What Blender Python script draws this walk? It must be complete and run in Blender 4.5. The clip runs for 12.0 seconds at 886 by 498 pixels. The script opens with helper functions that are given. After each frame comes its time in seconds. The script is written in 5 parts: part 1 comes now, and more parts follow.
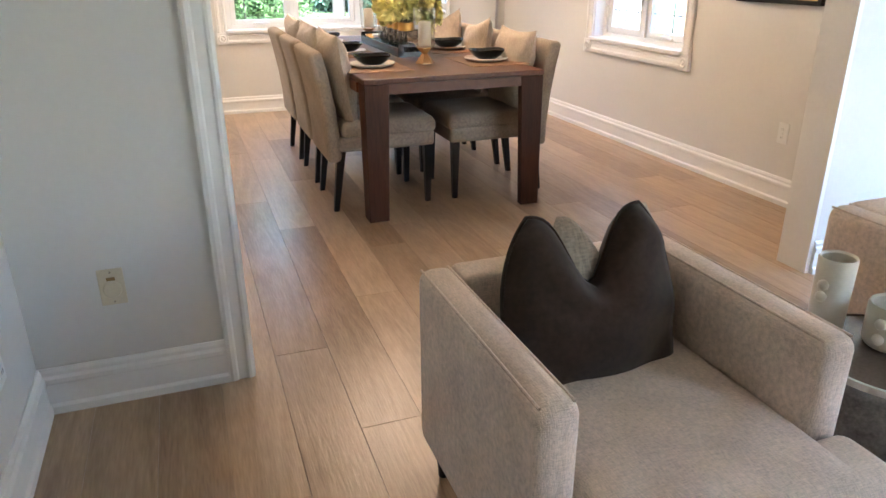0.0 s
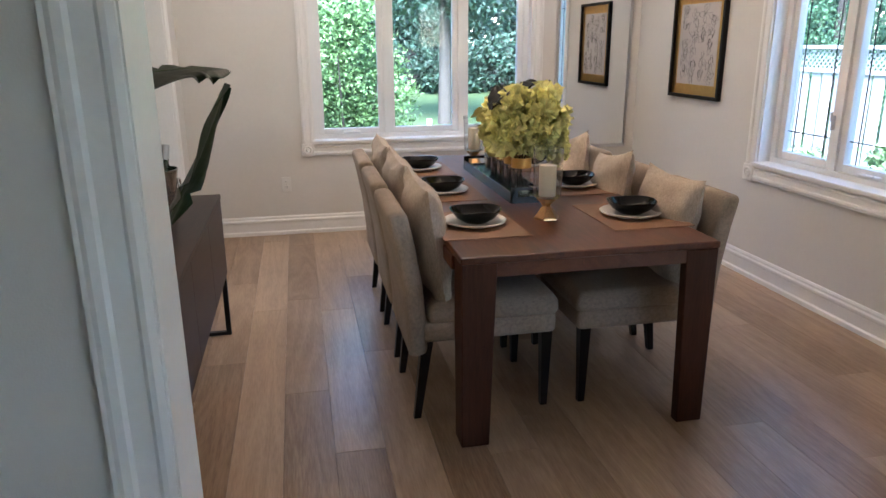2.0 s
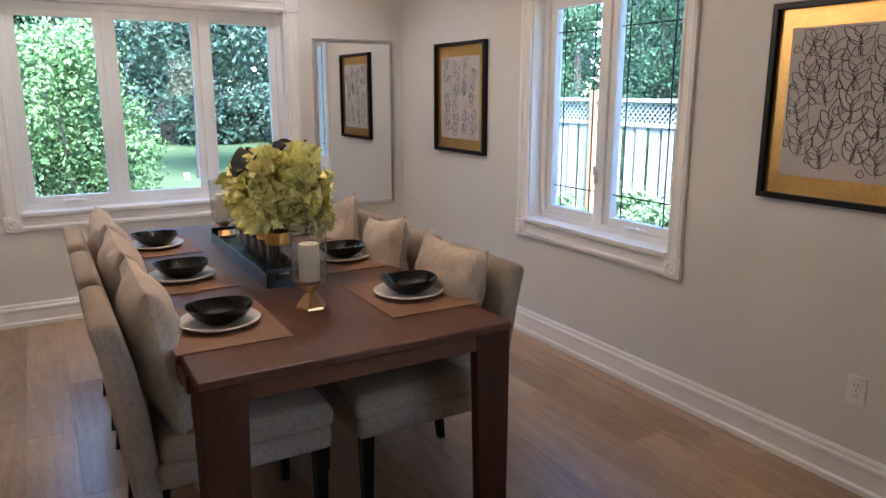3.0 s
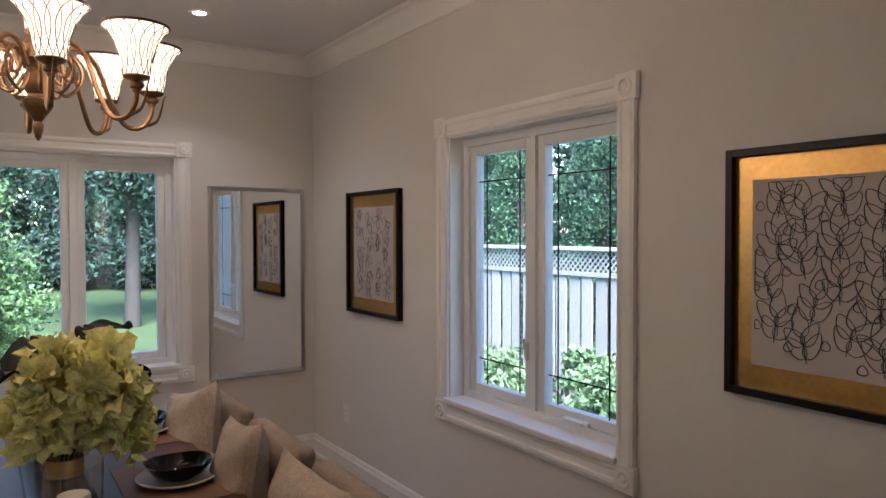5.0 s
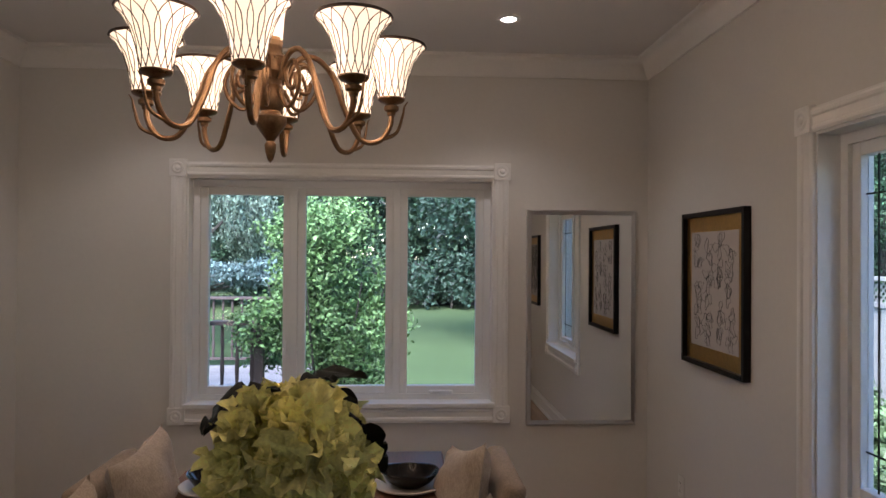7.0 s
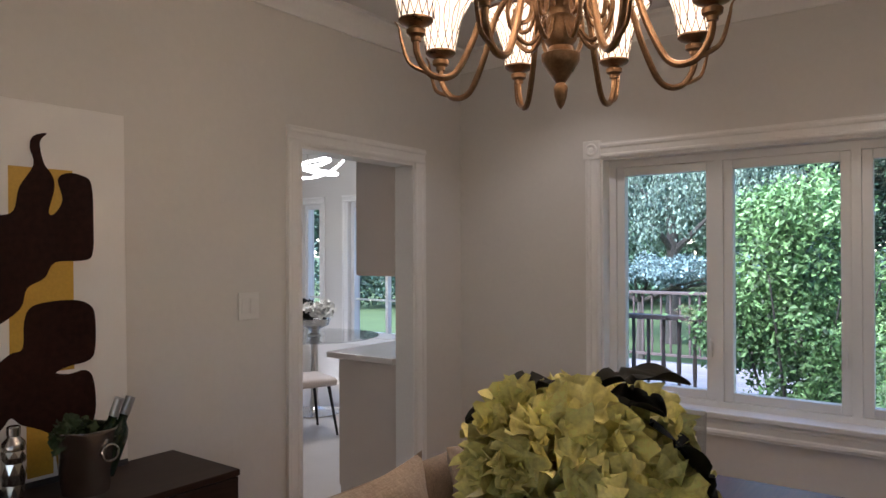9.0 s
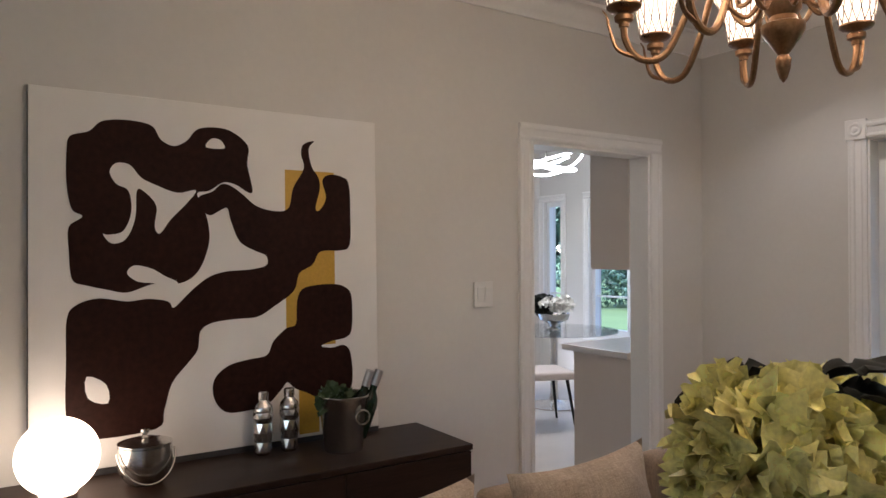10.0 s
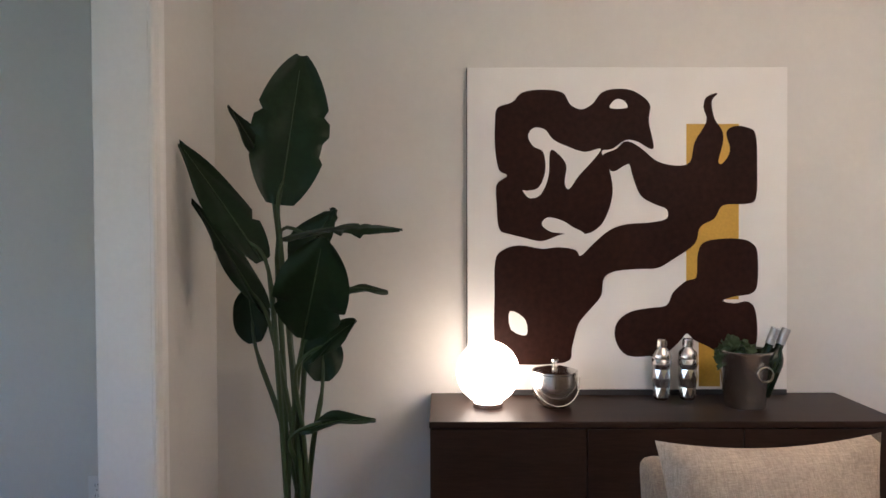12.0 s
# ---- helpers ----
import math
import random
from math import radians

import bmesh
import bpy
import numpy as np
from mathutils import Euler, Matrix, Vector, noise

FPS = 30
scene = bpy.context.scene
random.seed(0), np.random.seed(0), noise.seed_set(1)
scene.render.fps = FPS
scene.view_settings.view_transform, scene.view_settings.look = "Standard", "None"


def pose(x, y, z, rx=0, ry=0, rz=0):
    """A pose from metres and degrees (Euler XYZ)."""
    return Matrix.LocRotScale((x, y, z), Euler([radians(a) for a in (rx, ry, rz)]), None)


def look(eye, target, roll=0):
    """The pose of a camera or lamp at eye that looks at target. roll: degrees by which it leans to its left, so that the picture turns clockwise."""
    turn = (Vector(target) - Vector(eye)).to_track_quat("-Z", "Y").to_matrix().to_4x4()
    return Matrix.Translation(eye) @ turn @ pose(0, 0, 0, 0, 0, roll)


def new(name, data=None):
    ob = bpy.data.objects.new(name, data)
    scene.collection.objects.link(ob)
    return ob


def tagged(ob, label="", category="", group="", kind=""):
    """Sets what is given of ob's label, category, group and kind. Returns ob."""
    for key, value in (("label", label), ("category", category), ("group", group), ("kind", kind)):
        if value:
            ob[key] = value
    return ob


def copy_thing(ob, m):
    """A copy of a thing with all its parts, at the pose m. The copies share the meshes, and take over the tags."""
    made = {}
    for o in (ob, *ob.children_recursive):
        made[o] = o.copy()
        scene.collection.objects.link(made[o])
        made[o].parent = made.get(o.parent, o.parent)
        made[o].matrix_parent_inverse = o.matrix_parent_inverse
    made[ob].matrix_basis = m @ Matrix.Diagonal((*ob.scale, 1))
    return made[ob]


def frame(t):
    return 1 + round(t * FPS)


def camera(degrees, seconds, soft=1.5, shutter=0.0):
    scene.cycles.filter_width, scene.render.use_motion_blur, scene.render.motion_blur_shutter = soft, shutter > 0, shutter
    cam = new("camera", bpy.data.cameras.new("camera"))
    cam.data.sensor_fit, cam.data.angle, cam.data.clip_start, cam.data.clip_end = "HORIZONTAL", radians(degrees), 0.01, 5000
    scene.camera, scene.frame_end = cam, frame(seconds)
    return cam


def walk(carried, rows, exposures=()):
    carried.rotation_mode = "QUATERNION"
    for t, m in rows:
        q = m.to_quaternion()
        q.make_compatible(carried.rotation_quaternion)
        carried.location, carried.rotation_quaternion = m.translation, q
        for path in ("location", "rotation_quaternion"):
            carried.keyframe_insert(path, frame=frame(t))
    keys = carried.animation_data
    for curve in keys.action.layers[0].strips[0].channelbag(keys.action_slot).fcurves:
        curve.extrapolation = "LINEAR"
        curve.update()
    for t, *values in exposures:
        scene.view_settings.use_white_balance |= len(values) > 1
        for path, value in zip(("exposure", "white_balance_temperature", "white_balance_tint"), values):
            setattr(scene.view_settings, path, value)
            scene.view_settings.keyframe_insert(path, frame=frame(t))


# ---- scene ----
cam = camera(64.5, 12.0)
PATH = [
    (0, (0.184, -0.048, 1.29), (0.809, 1.696, 0.536), -0.3),
    (0.5, (0.217, 0.177, 1.375), (0.589, 1.99, 0.615), -0.5),
    (1, (0.275, 0.467, 1.466), (0.573, 2.292, 0.705), -0.5),
    (1.5, (0.379, 0.795, 1.47), (0.683, 2.654, 0.799), -0.6),
    (2, (0.483, 1.129, 1.48), (0.863, 3.01, 0.915), -0.4),
    (2.5, (0.566, 1.413, 1.48), (1.198, 3.242, 0.974), -0.2),
    (3, (0.71, 1.612, 1.499), (1.686, 3.302, 1.06), -0.0),
    (3.5, (0.836, 1.748, 1.548), (2.01, 3.337, 1.23), 0.1),
    (3.7, (0.884, 1.792, 1.574), (2.09, 3.369, 1.331), 0.0),
    (5.3, (1.411, 2.194, 1.582), (2.436, 3.911, 1.565), 0.5),
    (5.5, (1.458, 2.244, 1.593), (2.396, 4.01, 1.588), 0.4),
    (6, (1.578, 2.36, 1.591), (2.274, 4.235, 1.603), 0.2),
    (6.5, (1.739, 2.449, 1.601), (2.091, 4.418, 1.627), 0.0),
    (6.7, (1.779, 2.508, 1.609), (2.027, 4.493, 1.627), 0.2),
    (8.3, (2.098, 3.14, 1.576), (1.401, 5.015, 1.583), -0.0),
    (8.5, (2.133, 3.14, 1.564), (1.243, 4.931, 1.575), -0.0),
    (9, (2.195, 3.142, 1.536), (1.002, 4.747, 1.548), -0.2),
    (9.5, (2.25, 3.133, 1.519), (0.828, 4.539, 1.533), -0.2),
    (10, (2.31, 3.144, 1.499), (0.64, 4.244, 1.512), -0.2),
    (10.5, (2.357, 3.103, 1.498), (0.475, 3.779, 1.528), -0.4),
    (11, (2.391, 3.069, 1.523), (0.414, 3.375, 1.54), -0.4),
    (11.5, (2.418, 3.115, 1.498), (0.418, 3.164, 1.514), -0.2),
    (12, (2.466, 3.177, 1.415), (0.466, 3.176, 1.359), -0.1),
]
EXPOSURES = [(0, 4.5, 6200, 14), (1, 3.95, 5850, 13), (1.5, 3.65, 5650, 13), (2.5, 3.5, 5500, 14), (3.6, 3.05, 5600, 17), (5.4, 2.4, 5850, 18), (6.7, 2.0, 5950, 19), (8.5, 2.2, 5850, 19), (9.5, 2.4, 5800, 17), (10.5, 2.9, 5600, 16), (12, 3.45, 5400, 16)]
walk(cam, [(t, look(eye, target, roll)) for t, eye, target, roll in PATH], EXPOSURES)

# ---- world and sun: a soft overcast summer day ----
world = bpy.data.worlds.new("world")
scene.world = world
world.use_nodes = True
wn = world.node_tree.nodes
sky = wn.new("ShaderNodeTexSky")
sky.sky_type = "NISHITA"
sky.sun_disc = False
sky.dust_density, sky.ozone_density = 0.3, 1.5
sky.sun_elevation, sky.sun_rotation = radians(43), radians(198)
wn["Background"].inputs["Strength"].default_value = 0.15
world.node_tree.links.new(sky.outputs[0], wn["Background"].inputs["Color"])
sun = new("sun", bpy.data.lights.new("sun", "SUN"))
sun.data.energy, sun.data.angle, sun.data.color = 2.8, radians(30), (1.0, 0.99, 0.97)
sun.matrix_world = look((-3, -9, 9), (0, 0, 0))
BULB, POT = 0.60, 2.3


def lamp(name, kind, at, power, color, radius):
    ob = new(name, bpy.data.lights.new(name, kind))
    ob.data.energy, ob.data.color, ob.data.shadow_soft_size = power, color, radius
    ob.location = at
    return ob


# bulbs in the chandelier's eight shades, recessed ceiling lights, and the globe lamp
CZ = 2.785
CHX, CHY = 1.477, 4.548
for i in range(8):
    a = radians(2 + 45 * i)
    lamp("bulb", "POINT", (CHX + 0.324 * math.cos(a), CHY + 0.324 * math.sin(a), 2.14), BULB, (1.0, 0.74, 0.52), 0.03)
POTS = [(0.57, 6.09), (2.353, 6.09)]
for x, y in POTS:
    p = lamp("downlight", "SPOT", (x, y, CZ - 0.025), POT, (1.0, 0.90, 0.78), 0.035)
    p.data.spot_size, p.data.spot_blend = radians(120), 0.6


# ---- materials ----
def mat(name, color, rough=0.5, metal=0.0, var=0.06, scale=8.0, fine=120.0, bump=0.0, bscale=150.0, stretch=(1, 1, 1), rand=0.0, coat=0.0, sheen=0.0, rvar=0.0, island=False, spec=0.5):
    """A principled material whose colour varies at two scales, with fine relief."""
    m = bpy.data.materials.new(name)
    m.use_nodes = True
    nt = m.node_tree
    n, link = nt.nodes, nt.links.new
    p = n["Principled BSDF"]
    p.inputs["Roughness"].default_value, p.inputs["Metallic"].default_value = rough, metal
    p.inputs["Specular IOR Level"].default_value = spec
    p.inputs["Coat Weight"].default_value, p.inputs["Sheen Weight"].default_value = coat, sheen
    tc, mp = n.new("ShaderNodeTexCoord"), n.new("ShaderNodeMapping")
    mp.inputs["Scale"].default_value = stretch
    link(tc.outputs["Object"], mp.inputs["Vector"])
    big, small = n.new("ShaderNodeTexNoise"), n.new("ShaderNodeTexNoise")
    big.inputs["Scale"].default_value, small.inputs["Scale"].default_value = scale, fine
    big.inputs["Detail"].default_value = 4
    for q in (big, small):
        link(mp.outputs[0], q.inputs["Vector"])
    add = n.new("ShaderNodeMath")
    add.operation = "ADD"
    link(big.outputs[0], add.inputs[0])
    link(small.outputs[0], add.inputs[1])
    last = add.outputs[0]
    if rand:
        src = n.new("ShaderNodeNewGeometry").outputs["Random Per Island"] if island else n.new("ShaderNodeObjectInfo").outputs["Random"]
        k = n.new("ShaderNodeMath")
        k.operation = "MULTIPLY_ADD"
        link(src, k.inputs[0])
        k.inputs[1].default_value = rand / max(var, 1e-4)
        link(last, k.inputs[2])
        sub = n.new("ShaderNodeMath")
        sub.operation = "SUBTRACT"
        link(k.outputs[0], sub.inputs[0])
        sub.inputs[1].default_value = 0.5 * rand / max(var, 1e-4)
        last = sub.outputs[0]
    rng = n.new("ShaderNodeMapRange")
    rng.clamp = False
    rng.inputs["From Min"].default_value, rng.inputs["From Max"].default_value = 0.6, 1.4
    rng.inputs["To Min"].default_value, rng.inputs["To Max"].default_value = 1 - var, 1 + var
    link(last, rng.inputs["Value"])
    mul = n.new("ShaderNodeVectorMath")
    mul.operation = "SCALE"
    mul.inputs[0].default_value = color
    link(rng.outputs[0], mul.inputs["Scale"])
    link(mul.outputs[0], p.inputs["Base Color"])
    if rvar:
        rr = n.new("ShaderNodeMapRange")
        rr.inputs["From Min"].default_value, rr.inputs["From Max"].default_value = 0.3, 0.7
        rr.inputs["To Min"].default_value, rr.inputs["To Max"].default_value = rough - rvar, rough + rvar
        link(big.outputs[0], rr.inputs["Value"])
        link(rr.outputs[0], p.inputs["Roughness"])
    if bump:
        b, t = n.new("ShaderNodeBump"), n.new("ShaderNodeTexNoise")
        t.inputs["Scale"].default_value = bscale
        link(mp.outputs[0], t.inputs["Vector"])
        b.inputs["Strength"].default_value, b.inputs["Distance"].default_value = bump, 0.004
        link(t.outputs[0], b.inputs["Height"])
        link(b.outputs[0], p.inputs["Normal"])
    return m


def wood(name, dark, light, rough=0.45, along="y", rings=9.0, rand=0.25, bump=0.15, warp=3.0, spec=0.5):
    """Wood with long grain along one axis, cathedral rings and a random tone for each object."""
    m = bpy.data.materials.new(name)
    m.use_nodes = True
    n, link = m.node_tree.nodes, m.node_tree.links.new
    p = n["Principled BSDF"]
    p.inputs["Roughness"].default_value, p.inputs["Specular IOR Level"].default_value = rough, spec
    tc, info = n.new("ShaderNodeTexCoord"), n.new("ShaderNodeObjectInfo")
    shift = n.new("ShaderNodeVectorMath")
    shift.operation = "MULTIPLY_ADD"
    link(info.outputs["Random"], shift.inputs[0])
    shift.inputs[1].default_value = (7.3, 11.7, 3.1)
    link(tc.outputs["Object"], shift.inputs[2])
    mp = n.new("ShaderNodeMapping")
    mp.inputs["Scale"].default_value = {"y": (1, 0.09, 1), "x": (0.09, 1, 1), "z": (1, 1, 0.09)}[along]
    link(shift.outputs[0], mp.inputs["Vector"])
    wav = n.new("ShaderNodeTexNoise")
    wav.inputs["Scale"].default_value, wav.inputs["Detail"].default_value, wav.inputs["Distortion"].default_value = rings, 1.0, 0.6
    link(mp.outputs[0], wav.inputs["Vector"])
    ring = n.new("ShaderNodeMath")
    ring.operation = "MULTIPLY"
    ring.inputs[1].default_value = warp
    link(wav.outputs[0], ring.inputs[0])
    frac = n.new("ShaderNodeMath")
    frac.operation = "PINGPONG"
    frac.inputs[1].default_value = 0.5
    link(ring.outputs[0], frac.inputs[0])
    fine = n.new("ShaderNodeTexNoise")
    fine.inputs["Scale"].default_value, fine.inputs["Detail"].default_value = 160, 3
    link(mp.outputs[0], fine.inputs["Vector"])
    blotch = n.new("ShaderNodeTexNoise")
    blotch.inputs["Scale"].default_value = 3.0
    link(shift.outputs[0], blotch.inputs["Vector"])
    a = n.new("ShaderNodeMath")
    a.operation = "MULTIPLY_ADD"
    link(frac.outputs[0], a.inputs[0])
    a.inputs[1].default_value = 0.55
    link(fine.outputs[0], a.inputs[2])
    c = n.new("ShaderNodeMath")
    c.operation = "MULTIPLY_ADD"
    link(info.outputs["Random"], c.inputs[0])
    c.inputs[1].default_value = rand * 2
    link(a.outputs[0], c.inputs[2])
    d = n.new("ShaderNodeMath")
    d.operation = "MULTIPLY_ADD"
    link(blotch.outputs[0], d.inputs[0])
    d.inputs[1].default_value = 0.5
    link(c.outputs[0], d.inputs[2])
    rng = n.new("ShaderNodeMapRange")
    rng.inputs["From Min"].default_value, rng.inputs["From Max"].default_value = 0.55 + rand * 0.3, 1.15 + rand * 1.7
    link(d.outputs[0], rng.inputs["Value"])
    mix = n.new("ShaderNodeMix")
    mix.data_type = "RGBA"
    link(rng.outputs[0], mix.inputs["Factor"])
    mix.inputs["A"].default_value, mix.inputs["B"].default_value = (*dark, 1), (*light, 1)
    link(mix.outputs["Result"], p.inputs["Base Color"])
    b = n.new("ShaderNodeBump")
    b.inputs["Strength"].default_value, b.inputs["Distance"].default_value = bump, 0.002
    link(a.outputs[0], b.inputs["Height"])
    link(b.outputs[0], p.inputs["Normal"])
    return m


def fabric(name, color, var=0.2, weave=900.0, rough=0.9):
    """A woven cloth: crossed threads as relief and as light and dark flecks."""
    m = bpy.data.materials.new(name)
    m.use_nodes = True
    n, link = m.node_tree.nodes, m.node_tree.links.new
    p = n["Principled BSDF"]
    p.inputs["Roughness"].default_value, p.inputs["Sheen Weight"].default_value = rough, 0.1
    tc = n.new("ShaderNodeTexCoord")
    noises = []
    for sc in ((1, 0.15, 0.15), (0.15, 1, 1)):
        mp = n.new("ShaderNodeMapping")
        mp.inputs["Scale"].default_value = sc
        link(tc.outputs["Object"], mp.inputs["Vector"])
        t = n.new("ShaderNodeTexNoise")
        t.inputs["Scale"].default_value, t.inputs["Detail"].default_value = weave, 1
        link(mp.outputs[0], t.inputs["Vector"])
        noises.append(t)
    add = n.new("ShaderNodeMath")
    link(noises[0].outputs[0], add.inputs[0])
    link(noises[1].outputs[0], add.inputs[1])
    soft = n.new("ShaderNodeTexNoise")
    soft.inputs["Scale"].default_value, soft.inputs["Detail"].default_value = 7, 5
    link(tc.outputs["Object"], soft.inputs["Vector"])
    tot = n.new("ShaderNodeMath")
    link(add.outputs[0], tot.inputs[0])
    link(soft.outputs[0], tot.inputs[1])
    rng = n.new("ShaderNodeMapRange")
    rng.inputs["From Min"].default_value, rng.inputs["From Max"].default_value = 1.1, 1.9
    rng.inputs["To Min"].default_value, rng.inputs["To Max"].default_value = 1 - var, 1 + var
    link(tot.outputs[0], rng.inputs["Value"])
    p.inputs["Specular IOR Level"].default_value = 0.15
    mul = n.new("ShaderNodeVectorMath")
    mul.operation = "SCALE"
    mul.inputs[0].default_value = color
    link(rng.outputs[0], mul.inputs["Scale"])
    link(mul.outputs[0], p.inputs["Base Color"])
    b = n.new("ShaderNodeBump")
    b.inputs["Strength"].default_value, b.inputs["Distance"].default_value = 0.4, 0.002
    link(add.outputs[0], b.inputs["Height"])
    link(b.outputs[0], p.inputs["Normal"])
    return m


def glow(name, color, strength, base=(0.9, 0.85, 0.75)):
    m = bpy.data.materials.new(name)
    m.use_nodes = True
    p = m.node_tree.nodes["Principled BSDF"]
    p.inputs["Base Color"].default_value = (*base, 1)
    p.inputs["Emission Color"].default_value, p.inputs["Emission Strength"].default_value = (*color, 1), strength
    return m


def glass(name, tint=(1, 1, 1), rough=0.0, ior=1.45, thin=False, facing=5.0, floor_gloss=0.012):
    m = bpy.data.materials.new(name)
    m.use_nodes = True
    n, link = m.node_tree.nodes, m.node_tree.links.new
    p = n["Principled BSDF"]
    if thin:
        tr, gl, mx = n.new("ShaderNodeBsdfTransparent"), n.new("ShaderNodeBsdfGlossy"), n.new("ShaderNodeMixShader")
        lw, fr = n.new("ShaderNodeLayerWeight"), n.new("ShaderNodeMath")
        fr.operation = "POWER"
        link(lw.outputs["Facing"], fr.inputs[0])
        fr.inputs[1].default_value = facing
        lift = n.new("ShaderNodeMath")
        lift.operation = "MULTIPLY_ADD"
        link(fr.outputs[0], lift.inputs[0])
        lift.inputs[1].default_value, lift.inputs[2].default_value = 0.7, floor_gloss
        fr = lift
        tr.inputs["Color"].default_value = (*tint, 1)
        gl.inputs["Roughness"].default_value = rough
        link(fr.outputs[0], mx.inputs[0])
        link(tr.outputs[0], mx.inputs[1])
        link(gl.outputs[0], mx.inputs[2])
        link(mx.outputs[0], n["Material Output"].inputs["Surface"])
    else:
        p.inputs["Base Color"].default_value = (*tint, 1)
        p.inputs["Roughness"].default_value, p.inputs["IOR"].default_value = rough, ior
        p.inputs["Transmission Weight"].default_value = 1.0
    return m


WALL = mat("wall_paint", (0.66, 0.64, 0.60), 0.75, var=0.025, scale=1.5, fine=40, bump=0.12, bscale=260)
TRIM = mat("trim_paint", (0.80, 0.79, 0.76), 0.38, var=0.03, scale=3, fine=60, bump=0.04, bscale=90)
CEIL = mat("ceiling_paint", (0.72, 0.71, 0.69), 0.85, var=0.02, scale=2, fine=60, bump=0.15, bscale=200)
VINYL = mat("white_vinyl", (0.78, 0.79, 0.78), 0.35, var=0.02, scale=4, fine=50)
OAK = wood("oak_plank", (0.215, 0.132, 0.074), (0.49, 0.345, 0.222), 0.29, "y", 7.0, 0.42, 0.3, 6.5)
GAP = mat("plank_gap", (0.17, 0.105, 0.062), 0.7)
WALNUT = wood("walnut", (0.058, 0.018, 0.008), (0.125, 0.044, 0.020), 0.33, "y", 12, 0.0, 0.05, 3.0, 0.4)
# the legs' walnut, darkened so its colour carries the shade below the top
WALNUT_Z_SHADED = wood("walnut_upright_shaded", (0.034, 0.011, 0.005), (0.068, 0.024, 0.011), 0.5, "z", 12, 0.0, 0.05, 3.0, 0.2)
ESPRESSO = wood("dark_veneer", (0.014, 0.007, 0.004), (0.032, 0.016, 0.010), 0.42, "y", 14, 0.0, 0.05, 3.0, 0.28)
BLACKMETAL = mat("black_metal", (0.014, 0.014, 0.014), 0.45, 0.6, var=0.15)
BLACKWOOD = mat("black_wood", (0.006, 0.005, 0.005), 0.4, var=0.2, stretch=(1, 1, 0.1), spec=0.25)
LINEN = fabric("beige_linen", (0.31, 0.245, 0.185), 0.25, 420)
LINEN_C = fabric("cushion_linen", (0.45, 0.37, 0.29), 0.26, 380)
TWEED = fabric("pale_tweed", (0.64, 0.51, 0.42), 0.24, 480)
VELVET = mat("brown_velvet", (0.036, 0.021, 0.014), 0.85, var=0.4, scale=7, fine=60, sheen=0.22, spec=0.08)
PANE = glass("window_glass", (0.985, 0.99, 0.985), 0.0, 1.45, True)
MIRROR = mat("mirror_silver", (0.88, 0.9, 0.9), 0.01, 1.0, var=0.0)
SILVER = mat("silver_frame", (0.62, 0.62, 0.62), 0.28, 1.0, var=0.06)
STEEL = mat("polished_steel", (0.63, 0.61, 0.58), 0.24, 1.0, var=0.06, scale=20)
PLATE = mat("outlet_plastic", (0.74, 0.73, 0.70), 0.4, var=0.02)
ALMOND = mat("almond_plastic", (0.62, 0.54, 0.38), 0.45, var=0.04)
DARKHOLE = mat("dark_slot", (0.03, 0.03, 0.03), 0.6)


# ---- mesh helpers ----
def box(bm, x0, x1, y0, y1, z0, z1, bevel=0.0, seg=2):
    r = bmesh.ops.create_cube(bm, size=1, matrix=Matrix.Translation(((x0 + x1) / 2, (y0 + y1) / 2, (z0 + z1) / 2)) @ Matrix.Diagonal((x1 - x0, y1 - y0, z1 - z0, 1)))
    if bevel:
        es = list({e for v in r["verts"] for e in v.link_edges})
        bmesh.ops.bevel(bm, geom=es, offset=bevel, segments=seg, affect="EDGES", profile=0.5)


def boxes(*rows, bevel=0.0):
    bm = bmesh.new()
    for r in rows:
        box(bm, *r, bevel=bevel)
    return bm


def lathe(profile, n=32, bm=None, at=(0, 0, 0)):
    """A turned body from rows of (radius, height)."""
    bm = bm or bmesh.new()
    rings = []
    for r, z in profile:
        r = max(r, 0.0004)
        rings.append([bm.verts.new((at[0] + r * math.cos(2 * math.pi * i / n), at[1] + r * math.sin(2 * math.pi * i / n), at[2] + z)) for i in range(n)])
    for a, b in zip(rings, rings[1:]):
        for i in range(n):
            bm.faces.new((a[i], a[(i + 1) % n], b[(i + 1) % n], b[i]))
    return bm


def tube(points, radius, n=8, bm=None, closed=False):
    """A round bar along a line of points; radius is a number or one for each point."""
    bm = bm or bmesh.new()
    pts = [Vector(p) for p in points]
    rad = radius if isinstance(radius, (list, tuple)) else [radius] * len(pts)
    rings, ref = [], None
    for i, p in enumerate(pts):
        a = pts[(i - 1) % len(pts)] if closed or i > 0 else p
        b = pts[(i + 1) % len(pts)] if closed or i < len(pts) - 1 else p
        d = (b - a).normalized()
        if ref is None:
            ref = d.orthogonal().normalized()
        ref = (ref - d * ref.dot(d)).normalized()
        q = d.cross(ref)
        rings.append([bm.verts.new(p + (ref * math.cos(2 * math.pi * k / n) + q * math.sin(2 * math.pi * k / n)) * rad[i]) for k in range(n)])
    m = len(rings)
    for i in range(m if closed else m - 1):
        a, b = rings[i], rings[(i + 1) % m]
        for k in range(n):
            bm.faces.new((a[k], a[(k + 1) % n], b[(k + 1) % n], b[k]))
    if not closed:
        bm.faces.new(rings[0][::-1])
        bm.faces.new(rings[-1])
    return bm


